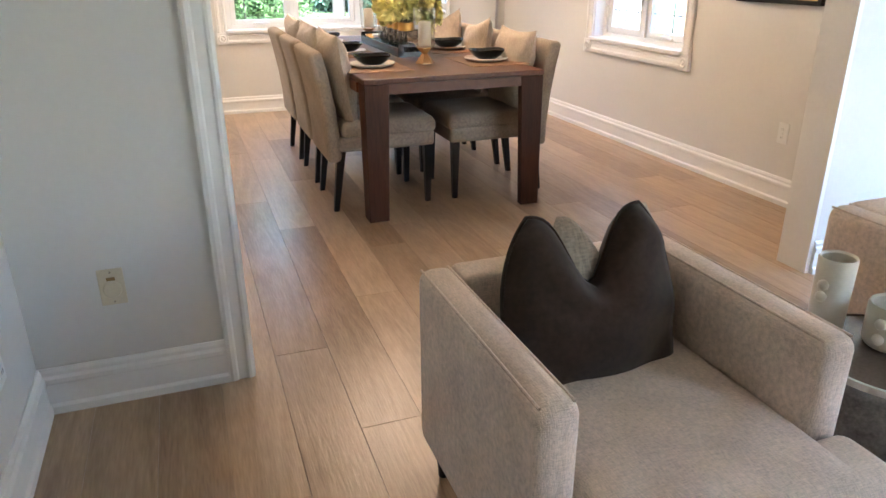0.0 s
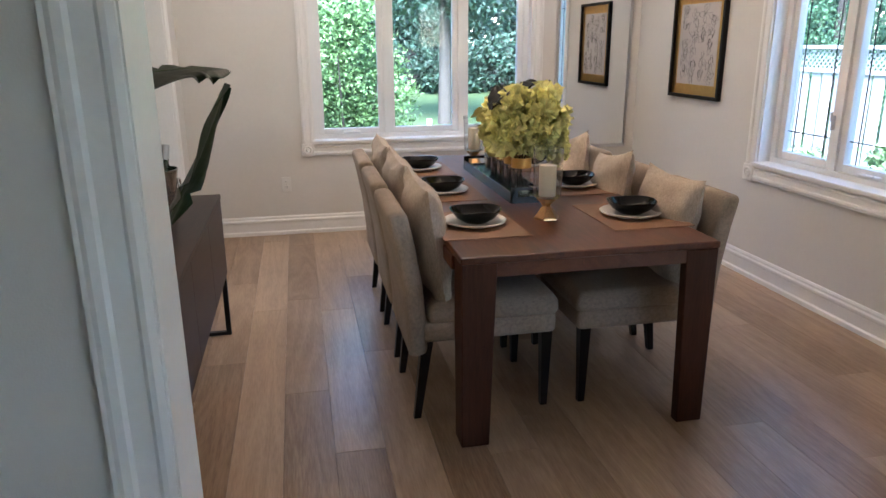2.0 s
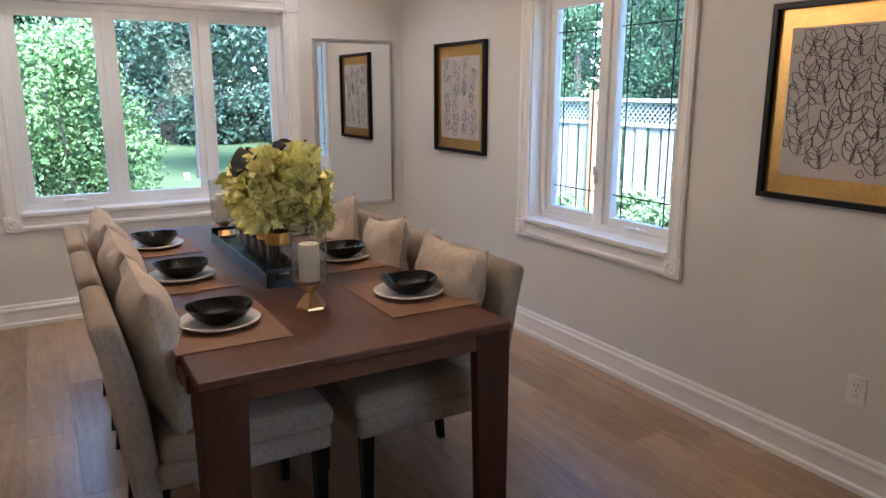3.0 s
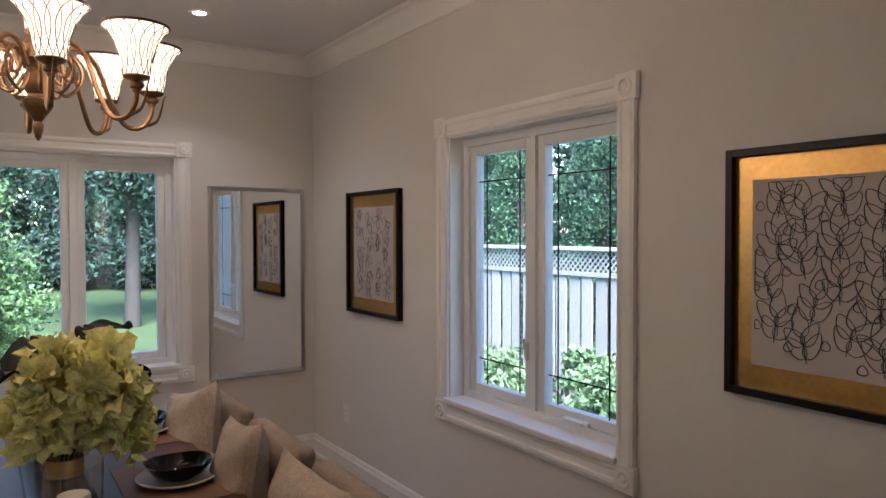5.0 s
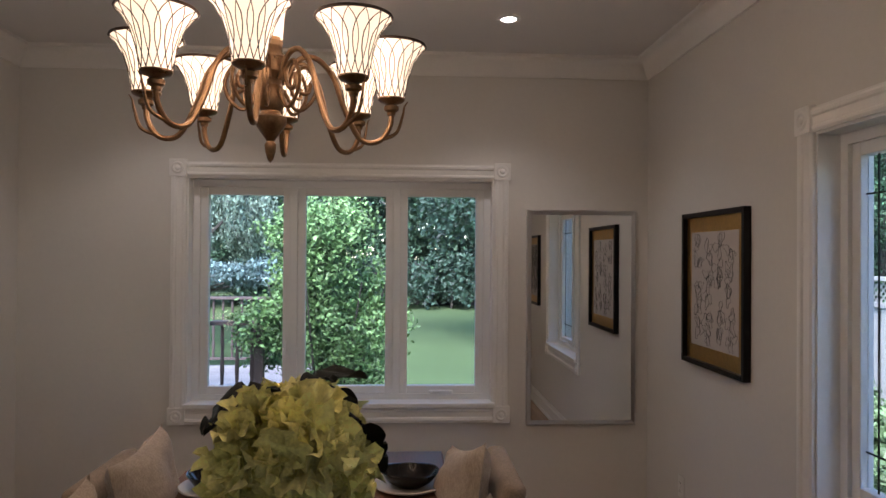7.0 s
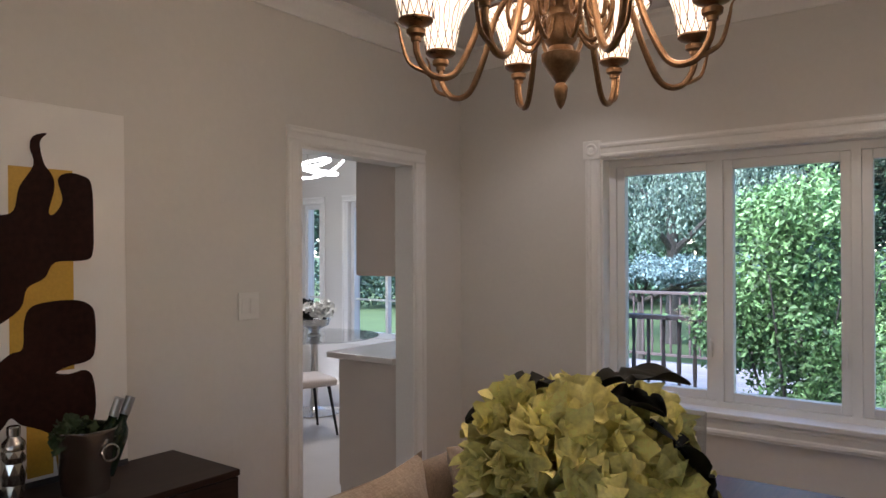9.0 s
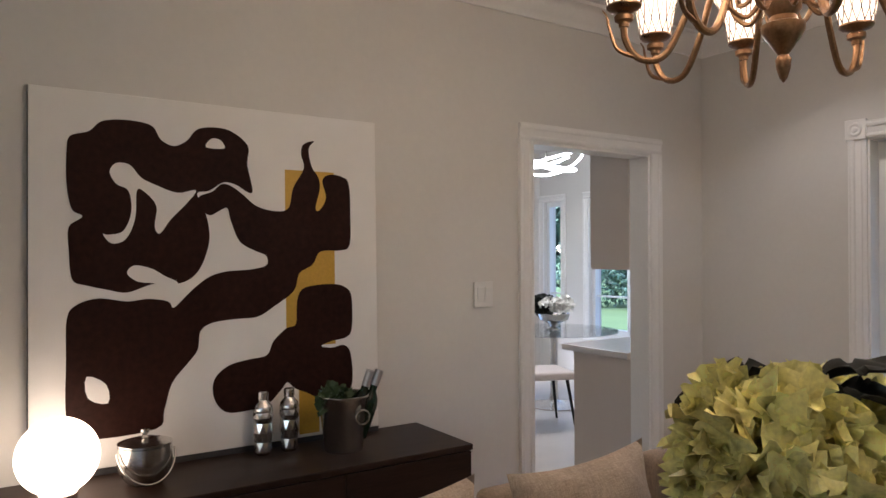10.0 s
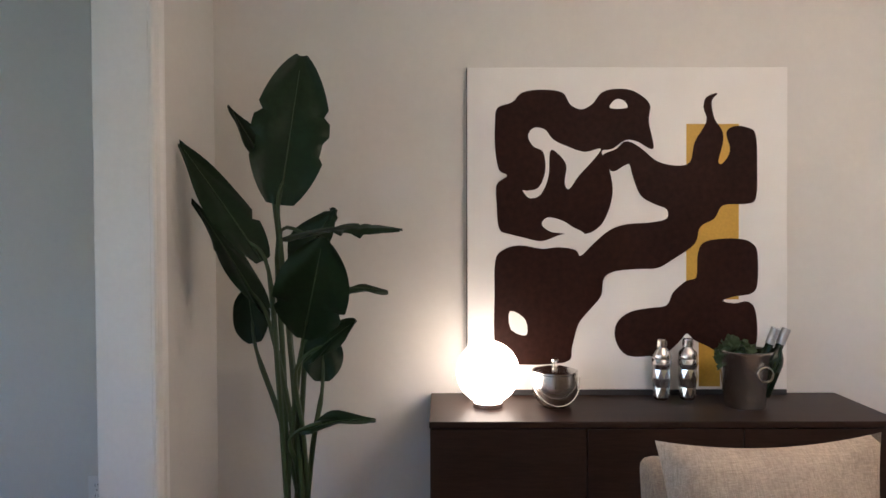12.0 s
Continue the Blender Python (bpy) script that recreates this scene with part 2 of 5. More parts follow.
def prism(outline, z0, z1, bm=None):
    """A flat outline raised from z0 to z1."""
    bm = bm or bmesh.new()
    lo, hi = ([bm.verts.new((x, y, z)) for x, y in outline] for z in (z0, z1))
    n = len(lo)
    bm.faces.new(lo[::-1])
    bm.faces.new(hi)
    for i in range(n):
        bm.faces.new((lo[i], lo[(i + 1) % n], hi[(i + 1) % n], hi[i]))
    return bm


def mesh_of(bm, name, material, smooth=False):
    bmesh.ops.recalc_face_normals(bm, faces=bm.faces)
    me = bpy.data.meshes.new(name)
    bm.to_mesh(me)
    bm.free()
    me.materials.append(material)
    if smooth:
        me.polygons.foreach_set("use_smooth", [True] * len(me.polygons))
        me.set_sharp_from_angle(angle=radians(40))
    return me


def part(name, bm, material, parent=None, label="", smooth=False):
    ob = new(name, mesh_of(bm, name, material, smooth))
    ob.parent = parent
    return tagged(ob, label)


def thing(name, label, category, at=(0, 0, 0), turn=0, group="", kind=""):
    ob = new(name)
    ob.empty_display_size = 0.05
    ob.matrix_world = pose(*at, 0, 0, turn)
    return tagged(ob, label, category, group, kind)


def setting(name, bm, material, label, category, smooth=False):
    return tagged(part(name, bm, material, None, "", smooth), label, category, "", "structure")


def shape_sweep(bm, profile, path, closed=False):
    """Sweeps a profile of (out, up) along corners given as (point, out direction, up direction)."""
    rows = [[bm.verts.new(Vector(p) + Vector(o) * a + Vector(u) * b) for a, b in profile] for p, o, u in path]
    n = len(profile)
    for i in range(len(rows) if closed else len(rows) - 1):
        a, b = rows[i], rows[(i + 1) % len(rows)]
        for k in range(n):
            bm.faces.new((a[k], a[(k + 1) % n], b[(k + 1) % n], b[k]))
    if not closed:
        bm.faces.new(rows[0][::-1])
        bm.faces.new(rows[-1])


# ---- the room's numbers ----
XL, XR, YB, YN0, YN1 = -0.36, 3.30, 6.77, 2.10, 2.26
OX0, OX1, OZ = 0.276, 2.683, 2.42
KY0, KY1, KZ = 5.43, 6.303, 2.058
BX0, BX1, WZ0, WZ1 = 0.577, 2.381, 0.716, 2.066
RY0, RY1 = 3.915, 5.063
LX1, LY0 = 4.4, -2.6

# ---- structure ----
setting("wall_left", boxes((XL - 0.13, XL, LY0, KY0, 0, CZ), (XL - 0.13, XL, KY0, KY1, KZ, CZ), (XL - 0.13, XL, KY1, YB + 0.2, 0, CZ)), WALL, "pale grey painted plaster wall with a kitchen doorway", "wall")
setting("wall_back", boxes((XL, BX0, YB, YB + 0.2, 0, CZ), (BX1, XR + 0.2, YB, YB + 0.2, 0, CZ), (BX0, BX1, YB, YB + 0.2, 0, WZ0), (BX0, BX1, YB, YB + 0.2, WZ1, CZ)), WALL, "pale grey painted plaster wall with a triple window", "wall")
setting("wall_right", boxes((XR, XR + 0.2, YN1, RY0, 0, CZ), (XR, XR + 0.2, RY1, YB, 0, CZ), (XR, XR + 0.2, RY0, RY1, 0, WZ0), (XR, XR + 0.2, RY0, RY1, WZ1, CZ)), WALL, "pale grey painted plaster wall with a double window", "wall")
setting("wall_between", boxes((XL, OX0 - 0.018, YN0, YN1, 0, CZ), (OX1 + 0.004, LX1, YN0, YN1, 0, CZ), (OX0 - 0.018, OX1 + 0.004, YN0, YN1, OZ + 0.018, CZ)), WALL, "pale grey painted wall with a wide cased opening", "wall")
# the front room behind; its unseen window openings are placed and sized for daylight
setting("wall_front", boxes((XL - 0.13, 3.1, LY0 - 0.2, LY0, 0, CZ), (4.2, LX1 + 0.2, LY0 - 0.2, LY0, 0, CZ), (3.1, 4.2, LY0 - 0.2, LY0, 0, 0.6), (3.1, 4.2, LY0 - 0.2, LY0, 2.2, CZ)), WALL, "pale grey painted wall of the front room", "wall")
setting("wall_front_side", boxes((LX1, LX1 + 0.2, LY0, -0.5, 0, CZ), (LX1, LX1 + 0.2, 1.75, YN1, 0, CZ), (LX1, LX1 + 0.2, -0.5, 1.75, 0, 0.5), (LX1, LX1 + 0.2, -0.5, 1.75, 2.3, CZ)), WALL, "pale grey painted side wall of the front room", "wall")
setting("ceiling", boxes((XL - 0.13, LX1 + 0.2, LY0 - 0.2, YN1, CZ, CZ + 0.15), (XL - 0.13, XR + 0.2, YN1, YB + 0.2, CZ, CZ + 0.15)), CEIL, "smooth white painted ceiling", "ceiling")
floor = setting("floor", boxes((XL - 0.13, LX1 + 0.2, LY0 - 0.2, YN1, -0.6, -0.006), (XL - 0.13, XR + 0.2, YN1, YB + 0.2, -0.6, -0.006)), GAP, "wide light brown oak plank floor", "floor")

# baseboards: tall moulded profile with a shoe at the floor
BASE = [(p, q * 1.13) for p, q in [(0, 0), (0.024, 0), (0.024, 0.022), (0.016, 0.03), (0.016, 0.088), (0.020, 0.094), (0.020, 0.106), (0.012, 0.114), (0.012, 0.124), (0.006, 0.134), (0, 0.134)]]
UP = (0, 0, 1)


def baseboard(p0, p1, out, cut0=0.0, cut1=0.0):
    d = (Vector(p1) - Vector(p0)).normalized()
    bm = bmesh.new()
    rows = []
    for p, c in ((p0, cut0), (p1, cut1)):
        rows.append([bm.verts.new(Vector((*p, 0)[:3]) + Vector((*out, 0)) * a + Vector(UP) * b + Vector((*d[:2], 0)) * (c * a)) for a, b in BASE])
    n = len(BASE)
    for k in range(n):
        bm.faces.new((rows[0][k], rows[0][(k + 1) % n], rows[1][(k + 1) % n], rows[1][k]))
    bm.faces.new(rows[0][::-1])
    bm.faces.new(rows[1])
    return setting("baseboard", bm, TRIM, "white painted moulded wooden baseboard", "baseboard")


baseboard((XL, YB), (XR, YB), (0, -1), 1, -1)
baseboard((XR, YN1), (XR, YB), (-1, 0), 1, -1)
baseboard((XL, YN1), (XL, KY0 - 0.088), (1, 0), 1, 0)
baseboard((XL, KY1 + 0.088), (XL, YB), (1, 0), 0, -1)
baseboard((XL, YN0), (OX0 - 0.085, YN0), (0, -1), 1, 0)
baseboard((XL, LY0), (XL, YN0), (1, 0), 1, -1)
baseboard((XL, YN1), (OX0 - 0.085, YN1), (0, 1), 1, 0)
baseboard((OX1 + 0.004, YN1), (XR, YN1), (0, 1), 0, -1)
baseboard((OX1 + 0.004, YN0), (LX1, YN0), (0, -1), 0, -1)

# crown moulding
CROWN = [(0, 0), (0.012, 0), (0.016, 0.014), (0.03, 0.03), (0.05, 0.075), (0.075, 0.095), (0.095, 0.1), (0.095, 0.118), (0, 0.118)]
bm = bmesh.new()
cz = CZ - 0.118
shape_sweep(bm, CROWN, [((XL, YN1, cz), (1, 1, 0), UP), ((XR, YN1, cz), (-1, 1, 0), UP), ((XR, YB, cz), (-1, -1, 0), UP), ((XL, YB, cz), (1, -1, 0), UP)], True)
setting("crown_moulding", bm, TRIM, "white painted cove crown moulding under the ceiling", "moulding", True)

# casing: a fluted flat board, profile across its width
CASE = [(0, 0), (0, 0.012), (0.010, 0.018), (0.018, 0.018), (0.024, 0.013), (0.052, 0.015), (0.058, 0.022), (0.070, 0.024), (0.078, 0.020), (0.085, 0.020), (0.085, 0)]


def casing(p0, p1, side, out, name="trim", label="white painted moulded wooden casing"):
    """A board from p0 to p1; side points from the opening away, out from the wall."""
    bm = bmesh.new()
    rows = [[bm.verts.new(Vector(p) + Vector(side) * a + Vector(out) * b) for a, b in CASE] for p in (p0, p1)]
    n = len(CASE)
    for k in range(n):
        bm.faces.new((rows[0][k], rows[0][(k + 1) % n], rows[1][(k + 1) % n], rows[1][k]))
    bm.faces.new(rows[0][::-1])
    bm.faces.new(rows[1])
    return part(name, bm, TRIM, None, "")


def trim(p0, p1, side, out):
    return tagged(casing(p0, p1, side, out), "white painted moulded wooden casing", "trim", "", "structure")


# cased opening: its jamb boards and the casings on both faces
setting("door_jamb", boxes((OX0 - 0.018, OX0, YN0 - 0.002, YN1 + 0.002, 0, OZ + 0.018), (OX0, OX1 - 0.018, YN0 - 0.002, YN1 + 0.002, OZ, OZ + 0.018), (OX1 - 0.018, OX1 + 0.004, YN0 - 0.002, YN1 + 0.002, 0, OZ + 0.018)), TRIM, "white painted jamb of the wide opening", "jamb")
for y, o in ((YN0, (0, -1, 0)), (YN1, (0, 1, 0))):
    trim((OX0 - 0.003, y, 0), (OX0 - 0.003, y, OZ + 0.085), (-1, 0, 0), o)
    trim((OX0 - 0.003, y, OZ + 0.003), (OX1, y, OZ + 0.003), (0, 0, 1), o)

# kitchen doorway
setting("door_1", boxes((XL - 0.132, XL + 0.002, KY0 - 0.004, KY0 + 0.016, 0, KZ), (XL - 0.132, XL + 0.002, KY1 - 0.016, KY1 + 0.004, 0, KZ), (XL - 0.132, XL + 0.002, KY0 + 0.016, KY1 - 0.016, KZ - 0.016, KZ + 0.004)), TRIM, "white painted jamb of an open kitchen doorway", "doorway")
for y, s in ((KY0, -1), (KY1, 1)):
    trim((XL, y, 0), (XL, y, KZ + 0.0), (0, s, 0), (1, 0, 0))
trim((XL, KY0 - 0.085, KZ), (XL, KY1 + 0.085, KZ), (0, 0, 1), (1, 0, 0))


def rosette(bm, c, u, v, o, s=0.1):
    """A square corner block with two turned rings and a boss."""
    c, u, v, o = Vector(c), Vector(u), Vector(v), Vector(o)
    m = Matrix((u, v, o)).transposed().to_4x4()
    m.translation = c
    b2 = bmesh.new()
    box(b2, -s / 2, s / 2, -s / 2, s / 2, 0, 0.026, 0.003, 1)
    lathe([(0.0005, 0.034), (0.010, 0.033), (0.014, 0.027), (0.020, 0.027), (0.024, 0.033), (0.030, 0.033), (0.036, 0.0262)], 24, b2)
    b2.transform(m)
    me = bpy.data.meshes.new("tmp")
    b2.to_mesh(me)
    b2.free()
    bm.from_mesh(me)
    bpy.data.meshes.remove(me)


def window(name, label, to_world, width, cuts, leaded, handles):
    """A casement window in local metres: x along the wall, y outward, z up from the opening's foot."""
    h = WZ1 - WZ0
    w = thing(name, label, "window", kind="structure")
    w.matrix_world = to_world
    lin = boxes((0, 0.02, 0.001, 0.12, 0, h), (width - 0.02, width, 0.001, 0.12, 0, h), (0.02, width - 0.02, 0.001, 0.12, h - 0.02, h))
    part("lining", lin, TRIM, w)
    part("window_sill", boxes((0.0, width, -0.035, 0.12, -0.001, 0.028), bevel=0.006), TRIM, w, "white painted sill board")
    # casing boards with corner blocks
    for nm, p0, p1, s in (("casing", (0.01, 0, 0.0), (0.01, 0, h - 0.01), (-1, 0, 0)), ("casing", (width - 0.01, 0, 0.0), (width - 0.01, 0, h - 0.01), (1, 0, 0)), ("casing", (-0.0, 0, h - 0.01), (width, 0, h - 0.01), (0, 0, 1)), ("casing", (0.0, 0, -0.004), (width, 0, -0.004), (0, 0, -1))):
        c = casing(p0, p1, s, (0, -1, 0), nm)
        c.parent = w
    for x in (-0.037, width + 0.037):
        for z in (-0.043, h + 0.037):
            b = bmesh.new()
            rosette(b, (x, 0, z), (1, 0, 0), (0, 0, 1), (0, -1, 0))
            part("corner_block", b, TRIM, w, "square block with turned rings", True)
    fr = boxes((0.02, 0.06, 0.085, 0.17, 0.028, h - 0.02), (width - 0.06, width - 0.02, 0.085, 0.17, 0.028, h - 0.02), (0.06, width - 0.06, 0.085, 0.17, 0.028, 0.06), (0.06, width - 0.06, 0.085, 0.17, h - 0.06, h - 0.02))
    for a, b in zip(cuts, cuts[1:]):
        if b < width - 0.1:
            box(fr, b - 0.02, b + 0.02, 0.085, 0.17, 0.06, h - 0.06)
    part("window_frame", fr, VINYL, w)
    for i, (a, b) in enumerate(zip(cuts, cuts[1:])):
        a2 = a + (0.02 if a > 0.1 else 0.0)
        b2 = b - (0.02 if b < width - 0.1 else 0.0)
        s = 0.046
        z0, z1 = 0.06, h - 0.06
        g = boxes((a2, a2 + s, 0.1, 0.15, z0, z1), (b2 - s, b2, 0.1, 0.15, z0, z1), (a2 + s, b2 - s, 0.1, 0.15, z0, z0 + s), (a2 + s, b2 - s, 0.1, 0.15, z1 - s, z1), bevel=0.004)
        sash = part("sash", g, VINYL, w)
        pane = part("pane", boxes((a2 + s, b2 - s, 0.126, 0.13, z0 + s, z1 - s)), PANE, sash)
        pane.visible_shadow = False
        if leaded:
            k = boxes((a2 + s, b2 - s, 0.121, 0.125, z1 - s - 0.135, z1 - s - 0.129), (a2 + s, b2 - s, 0.121, 0.125, z0 + s + 0.12, z0 + s + 0.126))
            for q in (a2 + s + 0.06, b2 - s - 0.066):
                box(k, q, q + 0.006, 0.1205, 0.1245, z0 + s, z1 - s)
            part("muntin", k, BLACKMETAL, sash, "thin dark leaded glazing bars")
        if handles[i]:
            cx = (a2 + b2) / 2
            hd = boxes((cx - 0.07, cx + 0.07, 0.07, 0.1, 0.062, 0.082), (cx - 0.05, cx + 0.05, 0.055, 0.072, 0.072, 0.086), bevel=0.006)
            part("crank_handle", hd, VINYL, w, "white folding crank handle")
        lk = boxes((b2 - 0.03, b2 - 0.016, 0.078, 0.1, 0.28, 0.36), (b2 - 0.028, b2 - 0.018, 0.066, 0.08, 0.33, 0.38), bevel=0.003)
        part("latch", lk, VINYL, w)
    return w


window("window_1", "white three-part casement window with moulded casing", pose(BX0, YB, WZ0), BX1 - BX0, (0.06, 0.61, 1.22, BX1 - BX0 - 0.06), False, (True, False, True))
window("window_2", "white two-part casement window with leaded glazing bars", pose(XR, RY1, WZ0, 0, 0, -90), RY1 - RY0, (0.06, 0.55, RY1 - RY0 - 0.06), True, (False, True))

# ---- more materials ----
BLACKGLAZE = mat("black_glaze", (0.004, 0.004, 0.0045), 0.06, var=0.2, spec=0.32)
STONEWARE = mat("white_stoneware", (0.66, 0.62, 0.56), 0.45, var=0.05, scale=30)
LEATHERMAT = mat("brown_placemat", (0.21, 0.10, 0.042), 0.55, var=0.12, scale=20, bump=0.15, bscale=500)
LACQUER = mat("black_lacquer", (0.008, 0.008, 0.008), 0.18, var=0.1)
CLEAR = glass("clear_glass", (0.94, 0.95, 0.945), 0.0, 1.45, True, 2.6, 0.05)
WIRE = mat("dark_bronze_wire", (0.035, 0.018, 0.010), 0.5, 0.3, var=0.2)
WAX = mat("ivory_wax", (0.72, 0.65, 0.52), 0.5, var=0.04, scale=15)
GOLD = mat("gold_leaf", (0.62, 0.38, 0.12), 0.36, 1.0, var=0.12, scale=14, fine=60, bump=0.1, bscale=60, rvar=0.06)
BRONZE = mat("antique_bronze", (0.2, 0.118, 0.06), 0.36, 0.85, var=0.35, scale=25, fine=160, rvar=0.1)
BRASSY = mat("aged_brass", (0.42, 0.25, 0.12), 0.3, 1.0, var=0.2)
PETAL = mat("lime_petal", (0.90, 0.85, 0.33), 0.6, var=0.25, scale=18, fine=90, rand=0.12, island=True)
PETAL_W = mat("white_petal", (0.75, 0.74, 0.68), 0.6, var=0.1, scale=30, rand=0.1, island=True)
DARKLEAF = mat("dark_leaf", (0.011, 0.013, 0.008), 0.6, var=0.3, scale=14, bump=0.2, bscale=60, spec=0.25)
PALMLEAF = mat("glossy_leaf", (0.008, 0.022, 0.007), 0.45, var=0.35, scale=8, fine=50, bump=0.25, bscale=40, spec=0.25)
PALMSTEM = mat("green_stem", (0.035, 0.06, 0.02), 0.5, var=0.2)
POTGREY = mat("dark_planter", (0.05, 0.048, 0.045), 0.6, var=0.15)
CANVAS = mat("gessoed_canvas", (0.80, 0.785, 0.755), 0.7, var=0.05, scale=5, fine=300, bump=0.25, bscale=700)
UMBER = mat("umber_paint", (0.022, 0.0075, 0.005), 0.6, var=0.4, scale=3.5, fine=45, bump=0.1, bscale=200, spec=0.12)
OCHRE = mat("ochre_paint", (0.55, 0.33, 0.035), 0.55, var=0.12, scale=9, fine=90)
CANVASEDGE_GAP = mat("dark_canvas_edge_and_gap_shade", (0.035, 0.034, 0.036), 0.7, var=0.2)
PAPER = mat("warm_grey_paper", (0.50, 0.455, 0.42), 0.8, var=0.03, scale=20)
INK = mat("ink_line", (0.03, 0.03, 0.033), 0.6)
GLOBEGLOW = glow("opal_globe", (1.0, 0.76, 0.52), 0.9)
SHADEGLOW = glow("lit_shade_glass", (1.0, 0.74, 0.45), 0.36, (0.85, 0.75, 0.6))
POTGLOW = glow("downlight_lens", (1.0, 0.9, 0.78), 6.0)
CERAMIC = mat("cream_ceramic", (0.60, 0.55, 0.45), 0.35, var=0.05, scale=25)
HAMMERED = mat("hammered_metal", (0.16, 0.15, 0.14), 0.3, 0.9, var=0.3, scale=30, bump=0.6, bscale=60)
GREEKKEY = fabric("beige_patterned", (0.36, 0.29, 0.22), 0.3, 200)


def xf(bm, m):
    bm.transform(m)
    return bm


def smoothline(pts, n=6, closed=True):
    """A smooth line through control points."""
    out, m = [], len(pts)
    P = [Vector(p) for p in pts]
    for i in range(m if closed else m - 1):
        if closed:
            a, b, c, d = P[(i - 1) % m], P[i], P[(i + 1) % m], P[(i + 2) % m]
        else:
            a, b, c, d = P[max(i - 1, 0)], P[i], P[i + 1], P[min(i + 2, m - 1)]
        for k in range(n):
            t = k / n
            out.append(0.5 * ((2 * b) + (c - a) * t + (2 * a - 5 * b + 4 * c - d) * t * t + (3 * b - a - 3 * c + d) * t ** 3))
    if not closed:
        out.append(P[-1])
    return out


def rim(c, size, r):
    """Nine steps across a block, three of them within its rounded rim."""
    h, k = size / 2, round(abs(c) * 8)
    return math.copysign((0, (h - r) * 0.6, h - r, h - 0.45 * r, h)[k], c)


def soft_box(x0, x1, y0, y1, z0, z1, r=0.03, puff=0.0):
    """An upholstered block: rounded edges and slightly swollen faces."""
    bm = bmesh.new()
    bmesh.ops.create_cube(bm, size=1)
    bmesh.ops.subdivide_edges(bm, edges=bm.edges[:], cuts=7, use_grid_fill=True)
    dx, dy, dz = x1 - x0, y1 - y0, z1 - z0
    for v in bm.verts:
        c = v.co
        p = Vector([rim(a, e, r) for a, e in zip(c, (dx, dy, dz))])
        lim = Vector((dx / 2 - r, dy / 2 - r, dz / 2 - r))
        q = Vector([max(-l, min(l, a)) for a, l in zip(p, lim)])
        d = p - q
        if d.length > 1e-6:
            # push the rim on to a rounded edge
            e = Vector([a / r for a in d])
            k = max(abs(a) for a in e)
            p = q + d.normalized() * r * k
        f = (1 - (2 * c.x) ** 2) * (1 - (2 * c.y) ** 2)
        p.z += puff * f * (1 if c.z > 0 else -0.2)
        v.co = p + Vector(((x0 + x1) / 2, (y0 + y1) / 2, (z0 + z1) / 2))
    return bm


def pillow(w, h, t, seed=0, chop=0.0, taper=0.0):
    """A stuffed cushion in the xz plane, pinched at its corners, with an optional chop in its top edge."""
    rnd = random.Random(seed)
    bm = bmesh.new()
    n = 20
    ph = [rnd.uniform(0, 6) for _ in range(6)]
    for side in (1, -1):
        g = []
        for i in range(n + 1):
            row = []
            for j in range(n + 1):
                u, v = 2 * i / n - 1, 2 * j / n - 1
                x = u * (1 - 0.10 * (1 - v * v) * abs(u)) * w / 2
                z = v * (1 - 0.10 * (1 - u * u) * abs(v)) * h / 2
                prof = max(0.0, (1 - u ** 2) * (1 - v ** 2)) ** 0.42
                wr = 1 + 0.16 * math.sin(4 * u + ph[0] + 3 * v) * math.sin(5 * v + ph[1]) + 0.10 * math.sin(9 * u * v + ph[2]) + 0.06 * math.sin(13 * (u - v) + ph[3]) * u * v
                y = side * prof * t / 2 * wr
                if chop and v > -0.2:
                    k = math.exp(-(u / 0.42) ** 2) * (v + 0.2) / 1.2
                    z -= chop * k
                    y *= 1 - 0.35 * k
                if chop:
                    x *= 1 - 0.10 * u * u * v * v
                    z *= 1 - 0.10 * u * u * v * v
                    x *= 1 - taper * max(0.0, v) ** 2
                row.append(bm.verts.new((x, y, z)))
            g.append(row)
        for i in range(n):
            for j in range(n):
                bm.faces.new((g[i][j], g[i + 1][j], g[i + 1][j + 1], g[i][j + 1]))
    bmesh.ops.remove_doubles(bm, verts=bm.verts[:], dist=0.0008)
    return bm


# ---- dining table ----
TX0, TX1, TY0, TY1, TZ = 1.008, 2.012, 3.41, 5.70, 0.756
table = thing("dining_table", "large walnut-brown wooden dining table with mitred slab legs", "table", ((TX0 + TX1) / 2, (TY0 + TY1) / 2, 0))
hw, hl = (TX1 - TX0) / 2, (TY1 - TY0) / 2
part("tabletop", boxes((-hw, hw, -hl, hl, TZ - 0.028, TZ), bevel=0.006), WALNUT, table)
for sx in (-1, 1):
    part("apron", boxes((sx * hw * 0.985 - 0.014, sx * hw * 0.985 + 0.003, -hl + 0.13, hl - 0.13, TZ - 0.08, TZ - 0.029)), WALNUT, table)
    for sy in (-1, 1):
        # an L-shaped leg, narrowing to the floor
        bm = bmesh.new()
        lo, hi = 0.108, 0.13
        rows = []
        for z, a in ((0.0, lo), (TZ - 0.0285, hi)):
            o = [(0, 0), (a, 0), (a, 0.045), (0.045, a), (0, a)]
            rows.append([bm.verts.new((sx * (hw - 0.004 - p), sy * (hl - 0.004 - q), z)) for p, q in o])
        for k in range(5):
            bm.faces.new((rows[0][k], rows[0][(k + 1) % 5], rows[1][(k + 1) % 5], rows[1][k]))
        bm.faces.new(rows[0])
        bm.faces.new(rows[1])
        bmesh.ops.bevel(bm, geom=bm.edges[:], offset=0.003, segments=1, affect="EDGES")
        part("leg", bm, WALNUT_Z_SHADED, table)
